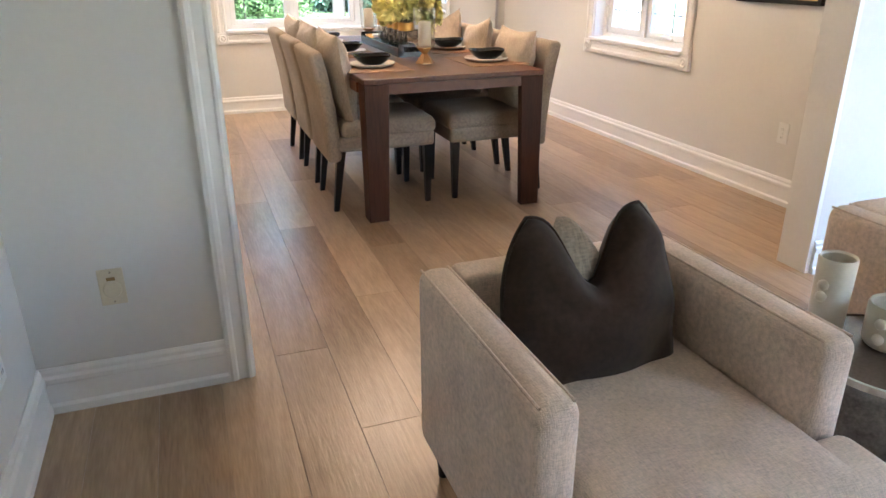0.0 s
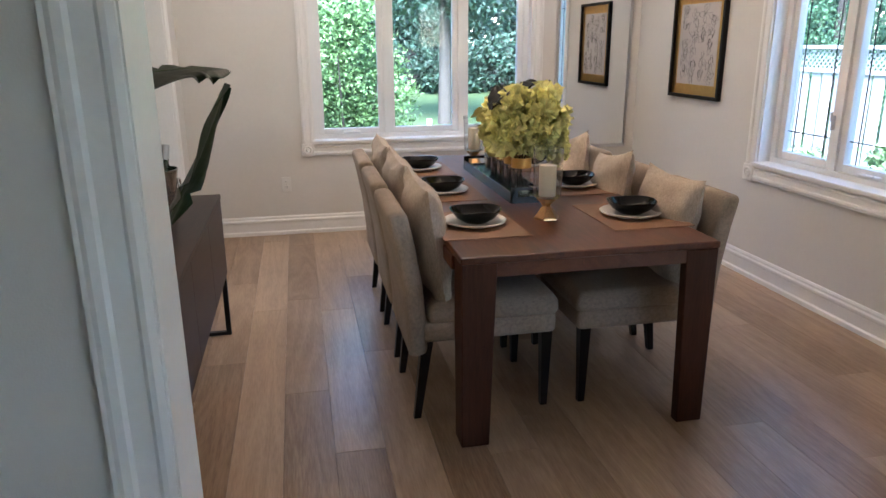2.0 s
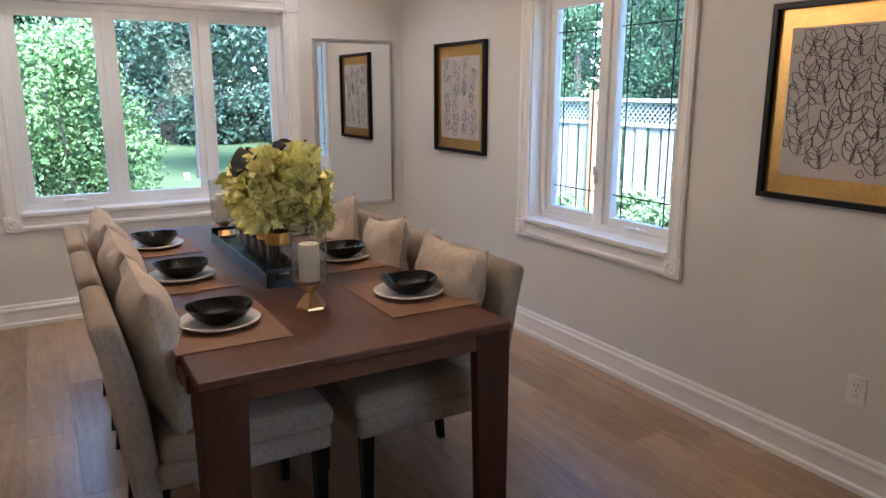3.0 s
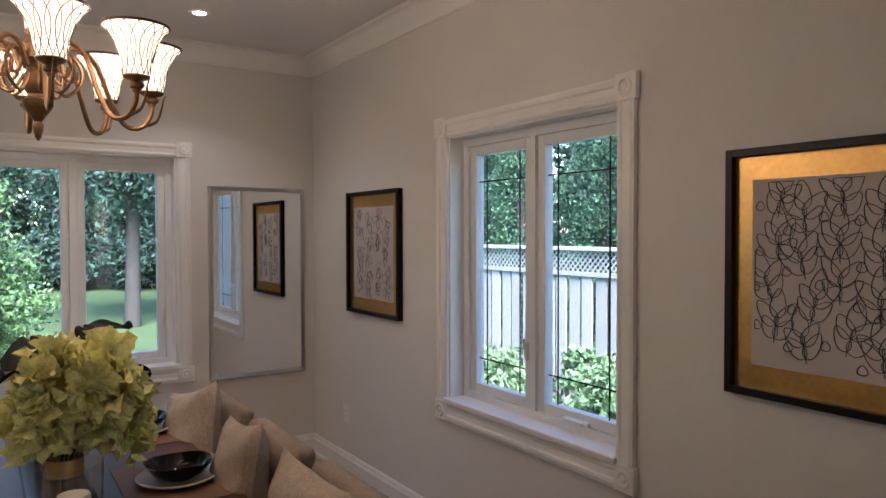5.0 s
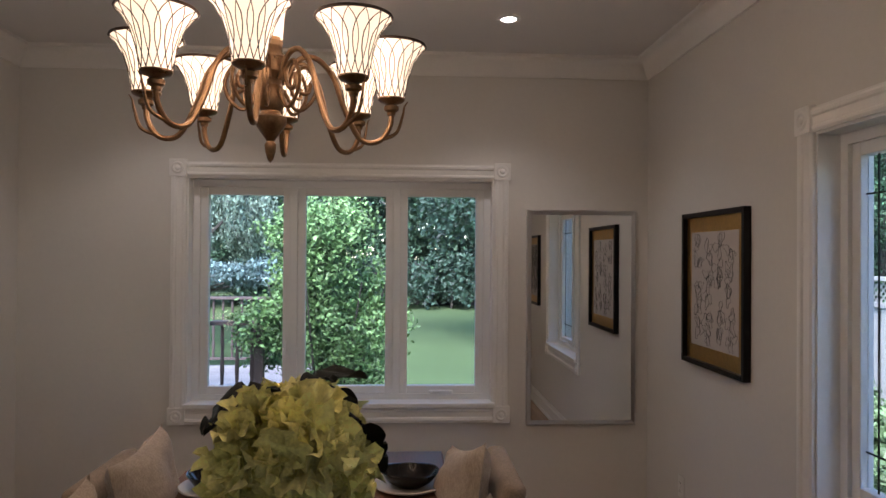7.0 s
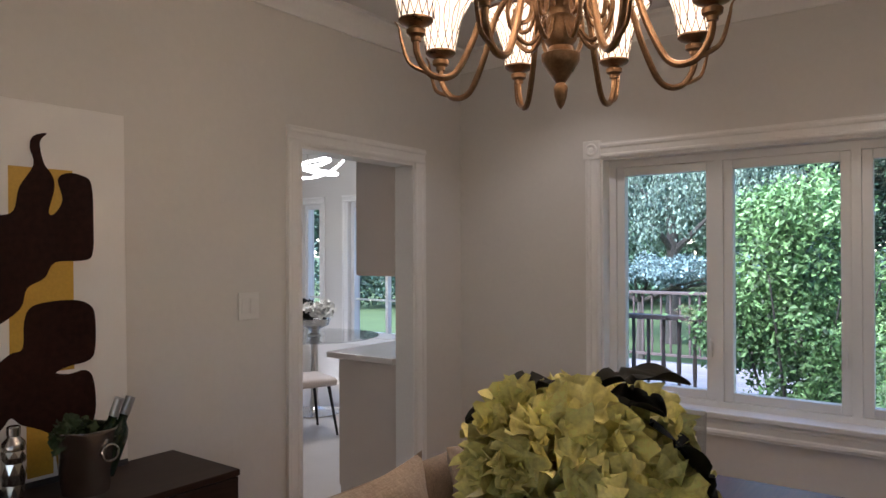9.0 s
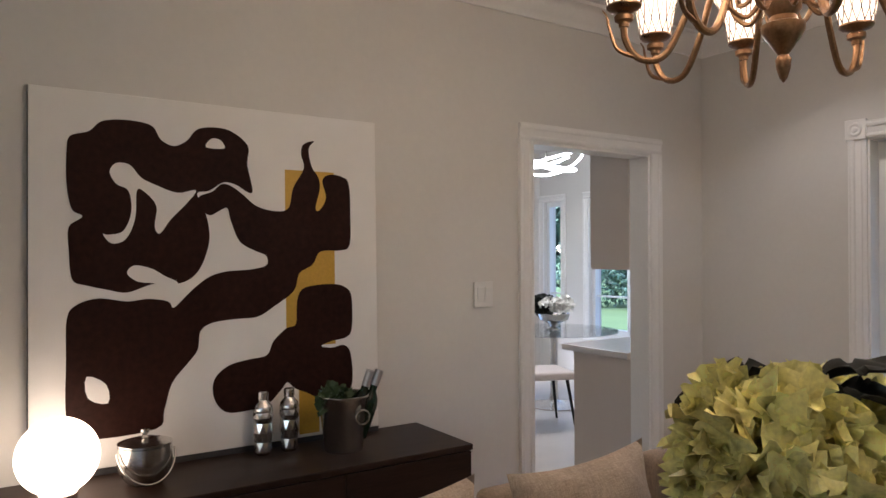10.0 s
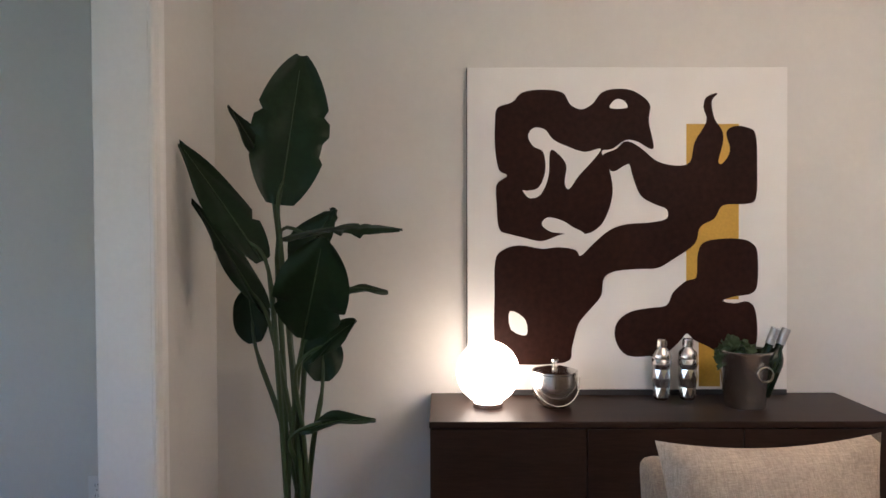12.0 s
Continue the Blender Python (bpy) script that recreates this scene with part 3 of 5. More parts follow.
for sy in (-1, 1):
    part("apron", boxes((-hw + 0.13, hw - 0.13, sy * (hl - 0.02) - 0.012, sy * (hl - 0.02) + 0.016, TZ - 0.08, TZ - 0.029)), WALNUT, table)


# ---- dining chairs ----
def dining_chair():
    c = thing("dining_chair", "beige linen upholstered dining chair with black tapered wooden legs", "chair", group="chairs round the table")
    part("seat_frame", soft_box(-0.245, 0.245, -0.27, 0.30, 0.335, 0.425, 0.022), LINEN, c, "", True)
    part("seat", soft_box(-0.25, 0.25, -0.235, 0.31, 0.412, 0.49, 0.03, 0.018), LINEN, c, "", True)
    back = soft_box(-0.25, 0.25, -0.04, 0.04, -0.30, 0.30, 0.03, 0.0)
    for v in back.verts:
        v.co.y -= 0.02 * (v.co.z / 0.3) ** 2
    xf(back, pose(0, -0.292, 0.58, 7.5, 0, 0))
    part("backrest", back, LINEN, c, "", True)
    for sx in (-1, 1):
        for y, dy in ((-0.235, -0.045), (0.262, 0.0)):
            bm = bmesh.new()
            rows = []
            for z, s, o in ((0, 0.014, dy), (0.345, 0.023, 0)):
                rows.append([bm.verts.new((sx * 0.212 + a * s, y + o + b * s, z)) for a, b in ((-1, -1), (1, -1), (1, 1), (-1, 1))])
            for k in range(4):
                bm.faces.new((rows[0][k], rows[0][(k + 1) % 4], rows[1][(k + 1) % 4], rows[1][k]))
            bm.faces.new(rows[0])
            bm.faces.new(rows[1])
            part("leg", bm, BLACKWOOD, c)
    return c


first = dining_chair()
first.matrix_world = pose(1.165, 3.893, 0, 0, 0, -90)
for y in (4.489, 5.111):
    copy_thing(first, pose(1.165, y, 0, 0, 0, -90))
for y in (3.886, 4.49, 5.11):
    copy_thing(first, pose(1.855, y, 0, 0, 0, 90))


def cushion(at, turn, lean, seed, w=0.46, roll=0):
    ob = part("cushion", pillow(w, w, 0.17, seed), LINEN_C, None, "", True)
    ob.matrix_world = pose(*at, 0, 0, turn) @ pose(0, 0, 0, lean, 0, 0) @ pose(0, 0, 0, 0, roll, 0)
    return tagged(ob, "plump beige linen scatter cushion leaning on a dining chair", "cushion", "cushions on the chairs")


for i, y in enumerate((3.91, 4.505, 5.12)):
    cushion((0.972, y - 0.01, 0.712), -90, 9, i, 0.50, 2)
for i, (y, tw) in enumerate(((3.90, 90), (4.485, 84), (5.10, 97))):
    cushion((2.042, y, 0.70), tw, 10, 7 + i, 0.48, (0, 10, 16)[i])

# ---- place settings ----
mat_mesh = mesh_of(boxes((-0.175, 0.175, -0.23, 0.23, 0, 0.003), bevel=0.001), "placemat", LEATHERMAT)
plate_mesh = mesh_of(lathe([(0.001, 0.0), (0.085, 0.0), (0.092, 0.003), (0.125, 0.012), (0.131, 0.018), (0.127, 0.021), (0.118, 0.017), (0.088, 0.008), (0.001, 0.008)], 48), "dinner_plate", STONEWARE, True)
bb = lathe([(0.001, 0.0), (0.05, 0.0), (0.055, 0.004), (0.083, 0.022), (0.101, 0.048), (0.104, 0.055), (0.099, 0.054), (0.079, 0.026), (0.053, 0.010), (0.001, 0.008)], 56)
for v in bb.verts:
    t = math.atan2(v.co.y, v.co.x)
    k = v.co.z / 0.055
    v.co.x *= 1 + 0.035 * k * math.cos(2 * t + 0.6) + 0.012 * k * math.sin(5 * t)
    v.co.y *= 1 + 0.035 * k * math.cos(2 * t + 0.6) + 0.012 * k * math.sin(5 * t)
    v.co.z += 0.003 * k * math.sin(3 * t)
bowl_mesh = mesh_of(bb, "serving_bowl", BLACKGLAZE, True)
for x, s in ((1.17, 1), (1.862, -1)):
    for y in (3.865, 4.53, 5.21):
        m = tagged(new("placemat", mat_mesh), "brown woven placemat on the dining table", "placemat", "placemats")
        m.matrix_world = pose(x, y, TZ + 0.0005)
        p = tagged(new("dinner_plate", plate_mesh), "off-white stoneware dinner plate on a placemat", "plate", "plates")
        p.matrix_world = pose(x, y, TZ + 0.004)
        b = tagged(new("bowl", bowl_mesh), "glossy black glazed bowl on a white plate", "bowl", "bowls")
        b.matrix_world = pose(x + 0.004, y, TZ + 0.0125)

# ---- tray with five glass vases and hydrangeas ----
tray = thing("tray", "long black lacquered tray on the dining table", "tray", (1.515, 4.69, TZ))
part("tray_base", boxes((-0.085, 0.085, -0.48, 0.48, 0.012, 0.022)), LACQUER, tray)
for s in (-1, 1):
    part("side", boxes((s * 0.082 - 0.006, s * 0.082 + 0.006, -0.48, 0.48, 0.0, 0.055), bevel=0.002), LACQUER, tray)
    part("handle", boxes((-0.085, 0.085, s * 0.482 - 0.007, s * 0.482 + 0.007, 0.0, 0.03), (-0.085, -0.055, s * 0.482 - 0.007, s * 0.482 + 0.007, 0.03, 0.06), (0.055, 0.085, s * 0.482 - 0.007, s * 0.482 + 0.007, 0.03, 0.06), (-0.085, 0.085, s * 0.482 - 0.007, s * 0.482 + 0.007, 0.06, 0.075)), LACQUER, tray)
vase_mesh = mesh_of(lathe([(0.001, 0.0), (0.046, 0.0), (0.048, 0.003), (0.048, 0.21), (0.046, 0.212), (0.044, 0.21), (0.044, 0.008), (0.001, 0.008)], 32), "vase_glass", CLEAR, True)
band_mesh = mesh_of(lathe([(0.0486, 0.125), (0.0495, 0.126), (0.0495, 0.172), (0.0486, 0.173)], 32), "gold_band", GOLD, True)


def petals(seed, radius, count, size, material, name, parent, at, label=""):
    """A flower head of many ruffled petals round a ball."""
    rnd = random.Random(seed)
    bm = bmesh.new()
    for i in range(count):
        u, a = rnd.uniform(-0.65, 1), rnd.uniform(0, 2 * math.pi)
        s = math.sqrt(1 - u * u)
        d = Vector((s * math.cos(a), s * math.sin(a), u))
        m = Matrix.Translation(d * radius * rnd.uniform(0.75, 1.08)) @ d.to_track_quat("Z", "Y").to_matrix().to_4x4() @ pose(0, 0, 0, rnd.uniform(-48, 48), rnd.uniform(-48, 48), rnd.uniform(0, 360))
        k = size * rnd.uniform(0.75, 1.25)
        n = 16
        c = bm.verts.new(m @ Vector((0, 0, -0.15 * k)))
        ring = []
        for j in range(n * 2):
            t = 2 * math.pi * j / (n * 2)
            r = k * (0.92 + 0.08 * math.sin(4 * t + i) + 0.05 * math.sin(9 * t + 3 * i) + rnd.uniform(-0.05, 0.05))
            ring.append(bm.verts.new(m @ Vector((r * math.cos(t), r * 0.85 * math.sin(t), k * (0.20 * math.sin(2 * t + i + 1) + 0.22 * math.sin(8 * t + 2 * i) + 0.1 * rnd.uniform(-1, 1) + 0.2)))))
        mid = [bm.verts.new(m @ Vector((0.5 * k * math.cos(2 * math.pi * j / (n * 2)), 0.43 * k * math.sin(2 * math.pi * j / (n * 2)), k * 0.08 * math.sin(2 * j + i)))) for j in range(n * 2)]
        for j in range(n * 2):
            q = (j + 1) % (n * 2)
            bm.faces.new((c, mid[j], mid[q]))
            bm.faces.new((mid[j], ring[j], ring[q], mid[q]))
    me = mesh_of(bm, name, material)
    me.polygons.foreach_set("use_smooth", [True] * len(me.polygons))
    ob = tagged(new(name, me), label)
    ob.parent = parent
    ob.matrix_parent_inverse = Matrix()
    ob.location = at
    return ob


def broad_leaf(length, width, bend, seed, cuts=0, fold=0.15, point=0.0):
    """A leaf along +y from its stalk: midrib fold, drooping tip and a few torn slits."""
    rnd = random.Random(seed)
    bm = bmesh.new()
    n, m = 22, 6
    tears = [rnd.randrange(5, n - 1) for _ in range(cuts)]
    for side in (1, -1):
        rows = []
        for i in range(n + 1):
            t = i / n
            w = width / 2 * max(0.02, math.sin(math.pi * min(1, t * 0.93 + 0.05)) ** 0.62) * (1 - point * t ** 1.5)
            row = []
            for j in range(m + 1):
                s = j / m
                y = length * t + 0.10 * w * s
                x = side * w * s
                z = -bend * length * t * t + fold * abs(x) - 0.25 * fold * x * x / max(w, 1e-3) + 0.010 * math.sin(9 * t + 5 * s + seed) * s
                if i in tears and j > 2:
                    x *= 0.97 - 0.03 * (j - 2)
                    z -= 0.004 * (j - 2)
                row.append(bm.verts.new((x, y, z)))
            rows.append(row)
        for i in range(n):
            for j in range(m):
                bm.faces.new((rows[i][j], rows[i + 1][j], rows[i + 1][j + 1], rows[i][j + 1]))
    bmesh.ops.remove_doubles(bm, verts=bm.verts[:], dist=0.0004)
    bmesh.ops.recalc_face_normals(bm, faces=bm.faces)
    r = bmesh.ops.solidify(bm, geom=bm.faces[:], thickness=0.0012)
    return bm


rnd = random.Random(5)
for i in range(5):
    y = 4.33 + 0.125 * i
    v = thing("flower_vase", "clear glass cylinder vase with gold band and lime hydrangeas", "vase", (1.515, y, TZ + 0.0225), 0, "vases on the tray")
    g = new("vase_glass", vase_mesh)
    g.parent = v
    g.visible_shadow = False
    b = new("gold_band", band_mesh)
    b.parent = v
    for k in range(3):
        a = 2 * k + i
        part("stem", tube(smoothline([(0.02 * math.cos(a), 0.02 * math.sin(a), 0.01), (0.01 * math.cos(a + 1), 0.01, 0.13), (0.04 + 0.05 * math.cos(a), 0.03 * math.sin(a) - 0.02, 0.33)], 4, False), 0.003, 6), DARKLEAF, v)
    for k in range(4):
        side = (-1, 1, -1, 1)[k]
        at = (0.045 + side * rnd.uniform(0.05, 0.105) * (0.62 if k > 1 else 1.0), (0.75 if k > 1 else 1.0) * (-0.04 * (i - 2)) + rnd.uniform(-0.07, 0.07) - 0.085, 0.25 + 0.11 * (k // 2) + rnd.uniform(-0.035, 0.045))
        petals(10 * i + k, rnd.uniform(0.062, 0.088), 19, 0.066, PETAL, "blossom", v, at)
    for at, turn, tilt, roll, ln in [((0.005, -0.125, 0.485), 126, -4, 0, 0.2), ((0.065, -0.075, 0.475), -54, 22, 0, 0.18), ((0.15, -0.01, 0.40), -58, -34, 0, 0.22), ((0.065, -0.06, 0.445), -90, 15, 0, 0.13)] if i == 2 else []:
        lf = part("leaf", broad_leaf(ln, 0.135, 0.36, int(turn) % 7, 3, 0.45), DARKLEAF, v, "dark green wavy leaf", True)
        lf.matrix_parent_inverse = Matrix()
        lf.matrix_basis = pose(*at, 0, 0, turn) @ pose(0, 0, 0, tilt, roll, 0)


def candle_holder(x, y):
    c = thing("candle_holder", "glass hurricane candle holder on a faceted metal base", "candle holder", (x, y, TZ), 0, "candle holders")
    part("base", lathe([(0.001, 0), (0.056, 0), (0.054, 0.008), (0.026, 0.045), (0.018, 0.055), (0.026, 0.068), (0.046, 0.085), (0.046, 0.09), (0.001, 0.09)], 6), BRASSY, c)
    part("candle", lathe([(0.001, 0.098), (0.034, 0.098), (0.036, 0.102), (0.036, 0.225), (0.033, 0.229), (0.001, 0.224)], 32), WAX, c, "ivory pillar candle", True)
    g = part("hurricane_glass", lathe([(0.03, 0.091), (0.056, 0.093), (0.059, 0.1), (0.064, 0.30), (0.0625, 0.301), (0.0575, 0.102), (0.03, 0.096)], 40), CLEAR, c, "", True)
    g.visible_shadow = False


candle_holder(1.494, 3.90)
candle_holder(1.515, 5.27)

# ---- sideboard ----
SX0, SX1, SY0, SY1, SZ = XL + 0.006, 0.074, 3.127, 4.755, 0.754
sb = thing("sideboard", "low dark espresso wood sideboard on black metal frames", "sideboard", (0, 0, 0))
part("body", boxes((SX0, SX1 - 0.022, SY0 + 0.003, SY1 - 0.003, 0.335, SZ - 0.024)), ESPRESSO, sb)
part("top", boxes((SX0, SX1, SY0, SY1, SZ - 0.023, SZ), bevel=0.003), ESPRESSO, sb)
L = (SY1 - SY0 - 0.01) / 3
for i in range(3):
    a = SY0 + 0.005 + i * L
    part("door", boxes((SX1 - 0.0215, SX1 - 0.003, a + 0.0015, a + L - 0.0015, 0.338, SZ - 0.027), bevel=0.0015), ESPRESSO, sb)
for y in (SY0 + 0.05, SY1 - 0.012):
    y0, y1 = y - 0.012, y + 0.012
    part("metal_leg", boxes((SX1 - 0.035, SX1 - 0.01, y0, y1, 0, 0.334), (SX0 + 0.02, SX0 + 0.045, y0, y1, 0, 0.334), (SX0 + 0.045, SX1 - 0.035, y0, y1, 0, 0.018)), BLACKMETAL, sb)

# ---- large canvas on the sideboard, leaning on the wall ----
PW, PH = 1.272, 1.281
art = thing("abstract_painting", "large square abstract canvas with dark brown shapes and ochre", "painting")
art.matrix_world = pose(-0.312, 3.272, 0.776, 0, -1.2, 0)
part("canvas", boxes((-0.034, 0, 0, PW, 0, PH), bevel=0.003), CANVAS, art)
part("edge", boxes((-0.0355, -0.006, -0.002, 0.0, 0.0, PH)), CANVASEDGE_GAP, art, "dark strip along the left edge of the canvas")
# dark strip standing in for the shaded gap between canvas and sideboard
part("foot", boxes((-0.036, -0.002, 0, PW, -0.0215, -0.0005)), CANVASEDGE_GAP, art, "dark strip for the shade under the canvas")


def paint(name, pts, material, lift, n=6):
    """A painted shape on the canvas, from control points in hundredths of its width and height."""
    line = smoothline([Vector((u, v, 0)) for u, v in pts], n) if n > 1 else [Vector((u, v, 0)) for u, v in pts]
    bm = bmesh.new()
    vs = [bm.verts.new((lift, p.x / 100 * PW, (1 - p.y / 100) * PH)) for p in line]
    es = [bm.edges.new((vs[i], vs[(i + 1) % len(vs)])) for i in range(len(vs))]
    bmesh.ops.triangle_fill(bm, edges=es, use_beauty=True)
    return part(name, bm, material, art)


paint("ochre_patch", [(68.4, 17.6), (84.8, 17.6), (84.8, 72), (68.4, 72)], OCHRE, 0.0008, 1)
paint("ochre_patch", [(72.3, 80), (79, 80), (79, 99), (72.3, 99)], OCHRE, 0.0008, 1)
PAINT_A = [(8.7, 17), (9.5, 12.5), (14, 10.8), (17.2, 7.8), (23.3, 6.9), (29.7, 7.8), (32.2, 11.5), (35.7, 13), (39.2, 11.2), (42, 7.8), (46.6, 6.7), (52, 7.4), (56.9, 11.3), (56.7, 17), (58.1, 25.2), (53, 23), (49.5, 22.6), (45.4, 25.2), (42, 26.2)]
PAINT_B = [(44.2, 31), (45.4, 39), (43, 47), (39.2, 50.9), (34, 52), (29.8, 51.7), (23.3, 53.8), (18, 52.8), (13.6, 51.7), (10, 50), (9.2, 42.5), (9.2, 36.3), (12.4, 33.5), (9.9, 31.6), (8.7, 25)]
paint("brown_shape", PAINT_A + PAINT_B, UMBER, 0.0016)
paint("brown_shape", [(42.5, 27), (43, 30), (45.5, 32.3), (49, 30.5), (50.7, 30.2), (51.6, 33.7), (54.2, 39.8), (58.7, 42.5), (62.2, 44), (62.2, 46.9), (57, 48.1), (49.8, 48.6), (44.5, 50.4), (39.2, 54.8), (35.4, 58.4), (33.9, 56.6), (28.6, 55.7), (23.3, 56.2), (16.3, 55.1), (11, 56.6), (8.7, 60.1), (8.5, 70.6), (8.6, 86.5), (12, 91.7), (30.4, 91.5), (32.7, 86.5), (34.8, 79.4), (39.2, 74.1), (41.9, 70.6), (42.7, 65.4), (46.3, 63.2), (53.4, 62.5), (59.5, 62.2), (64.8, 59.2), (71, 54.8), (72.8, 49.5), (77.2, 46.9), (79.9, 42.8)] + [(87, 42.4), (90.1, 40.7), (90.5, 31.9), (90.1, 21.3), (87.8, 18.8), (83.4, 18.3), (80.8, 20.4), (82, 25.7), (79.9, 29.6), (78.4, 29.2), (79.9, 23.1), (79.5, 19.5), (77.2, 16), (76.3, 10.7), (78.1, 8.1), (74.6, 9.3), (73.7, 12.5), (74.6, 16.9), (71, 23.1), (69.6, 29.2), (65.7, 30.5), (59.5, 29.2), (55.1, 25.7), (51.6, 23.4), (48.9, 23.1), (46.3, 25.4)], UMBER, 0.0016, 4)
paint("brown_shape", [(71.9, 58.3), (73.7, 54.4), (79, 53.2), (85.2, 53.2), (88.7, 54.4), (90.6, 57.4), (90.6, 67.1), (88.7, 70.2), (83.4, 71.1), (79.9, 72.4), (83.4, 73.2), (87.8, 72.7), (90.1, 75.9), (90.5, 84.7), (87.8, 90), (81.6, 90), (75, 86.5), (71, 84.7), (68.6, 82.6), (66.6, 84.7), (62.2, 88.6), (56.9, 89.6), (49.8, 89.3), (46.3, 84.7), (46.6, 79.4), (50.7, 75.9), (56.9, 74.6), (62.2, 73.8), (64.3, 69.7), (68.4, 66.2), (71.5, 65)], UMBER, 0.0016, 4)
paint("white_gap", [(19, 21.3), (20.7, 18.8), (24.2, 19.2), (26.9, 22.4), (31.3, 24.5), (36.6, 26.2), (41.7, 25.2), (39.2, 28.9), (34.8, 33.6), (31.8, 37.7), (30.4, 35.7), (30.9, 30.1), (27.7, 26.2), (25.8, 26.2), (25.4, 33.6), (23, 39.3), (19.4, 40.5), (17.3, 38), (18.7, 38.2), (22.4, 37.1), (24.4, 31.9), (23.7, 26.2), (20.7, 24.5)], CANVAS, 0.0024, 4)
paint("white_gap", [(23.3, 48.6), (25.1, 46.5), (29.5, 47.4), (33, 49.5), (36.6, 51.6), (34, 53.9), (30.4, 51.6), (26, 50.9)], CANVAS, 0.0024)
paint("white_gap", [(13.3, 75.5), (18, 78), (18.4, 83), (13.6, 81.2)], CANVAS, 0.0024, 3)
paint("white_gap", [(44.5, 12.6), (46.3, 10), (48.9, 10.4), (49.8, 12.6)], CANVAS, 0.0024, 4)

# ---- things on the sideboard ----
globe = thing("globe_lamp", "glowing white opal glass globe table lamp", "lamp", (-0.135, 3.342, SZ))
part("globe", lathe([(0.045, 0.02)] + [(0.118 * math.sin(a), 0.130 - 0.118 * math.cos(a)) for a in [0.42 + 2.72 * k / 20 for k in range(21)]], 40), GLOBEGLOW, globe, "", True)
part("base", lathe([(0.001, 0), (0.055, 0), (0.056, 0.004), (0.056, 0.018), (0.05, 0.021), (0.001, 0.021)], 32), STEEL, globe, "small chrome base", True)

ice = thing("ice_bucket", "round polished steel ice bucket with lid and handle", "ice bucket", (-0.145, 3.593, SZ))
part("body", lathe([(0.001, 0), (0.045, 0), (0.06, 0.012), (0.082, 0.05), (0.086, 0.085), (0.083, 0.125), (0.08, 0.128), (0.001, 0.128)], 40), STEEL, ice, "", True)
part("lid", lathe([(0.084, 0.1285), (0.084, 0.134), (0.04, 0.146), (0.012, 0.15), (0.007, 0.158), (0.013, 0.166), (0.013, 0.176), (0.001, 0.181)], 40), STEEL, ice, "domed lid with a small knob", True)
part("handle", tube([(0.02 + 0.085 * math.sin(t) * 0.9, -0.088 * math.cos(t), 0.11 - 0.09 * math.sin(t)) for t in [math.pi * k / 20 for k in range(21)]], 0.0035, 6), STEEL, ice, "", True)


def shaker(y):
    s = thing("cocktail_shaker", "faceted polished steel cocktail shaker", "shaker", (-0.245, y, SZ), 20, "shakers")
    bm, rings = bmesh.new(), []
    for k, (r, z) in enumerate(((0.024, 0.0), (0.034, 0.012), (0.032, 0.05), (0.038, 0.085), (0.034, 0.12), (0.04, 0.14), (0.036, 0.16))):
        rings.append([bm.verts.new((r * math.cos(math.pi * (2 * j + k % 2) / 9), r * math.sin(math.pi * (2 * j + k % 2) / 9), z)) for j in range(9)])
    for k in range(6):
        p, q = rings[k], rings[k + 1]
        for j in range(9):
            n = (j + 1) % 9
            o = n if k % 2 else j
            bm.faces.new((p[j], p[n], q[o]))
            bm.faces.new((q[j], p[n if not k % 2 else j], q[n]))
    bm.faces.new(rings[0][::-1])
    bm.faces.new(rings[6])
    bmesh.ops.recalc_face_normals(bm, faces=bm.faces)
    part("body", bm, STEEL, s)
    part("cap", lathe([(0.036, 0.1605), (0.037, 0.165), (0.033, 0.185), (0.019, 0.2), (0.018, 0.205), (0.02, 0.207), (0.02, 0.232), (0.016, 0.236), (0.001, 0.236)], 32), STEEL, s, "", True)


shaker(4.022)
shaker(4.124)
bucket = thing("wine_bucket", "polished steel wine bucket holding greens and a bottle", "wine bucket", (-0.14, 4.302, SZ))
part("body", lathe([(0.001, 0), (0.07, 0), (0.072, 0.003), (0.096, 0.2), (0.10, 0.205), (0.10, 0.212), (0.095, 0.212), (0.092, 0.2), (0.07, 0.012), (0.001, 0.01)], 48), STEEL, bucket, "", True)
part("ring_handle", tube([(0.099 * math.cos(0.35), 0.099 * math.sin(0.35) + 0.027 * math.cos(t), 0.135 + 0.027 * math.sin(t)) for t in [2 * math.pi * k / 24 for k in range(24)]], 0.004, 6, None, True), STEEL, bucket, "", True)
part("bottle", xf(lathe([(0.001, 0), (0.036, 0), (0.037, 0.004), (0.037, 0.13), (0.03, 0.155), (0.0145, 0.18), (0.0135, 0.235), (0.001, 0.235)], 24), pose(0.0, 0.02, 0.05, -16, 10, 0)), mat("bottle_green", (0.006, 0.018, 0.008), 0.06, var=0.1), bucket, "dark green glass bottle", True)
part("bottle_cap", xf(lathe([(0.0145, 0.2), (0.016, 0.201), (0.016, 0.262), (0.001, 0.263)], 24), pose(0.0, 0.02, 0.05, -16, 10, 0)), mat("grey_capsule", (0.5, 0.5, 0.5), 0.35, 0.6, var=0.05), bucket, "pale bottle neck capsule", True)
part("bottle", xf(lathe([(0.001, 0), (0.036, 0), (0.037, 0.004), (0.037, 0.13), (0.03, 0.155), (0.0145, 0.18), (0.0135, 0.235), (0.001, 0.235)], 24), pose(0.02, 0.045, 0.05, -20, 4, 0)), bpy.data.materials["bottle_green"], bucket, "dark green glass bottle", True)
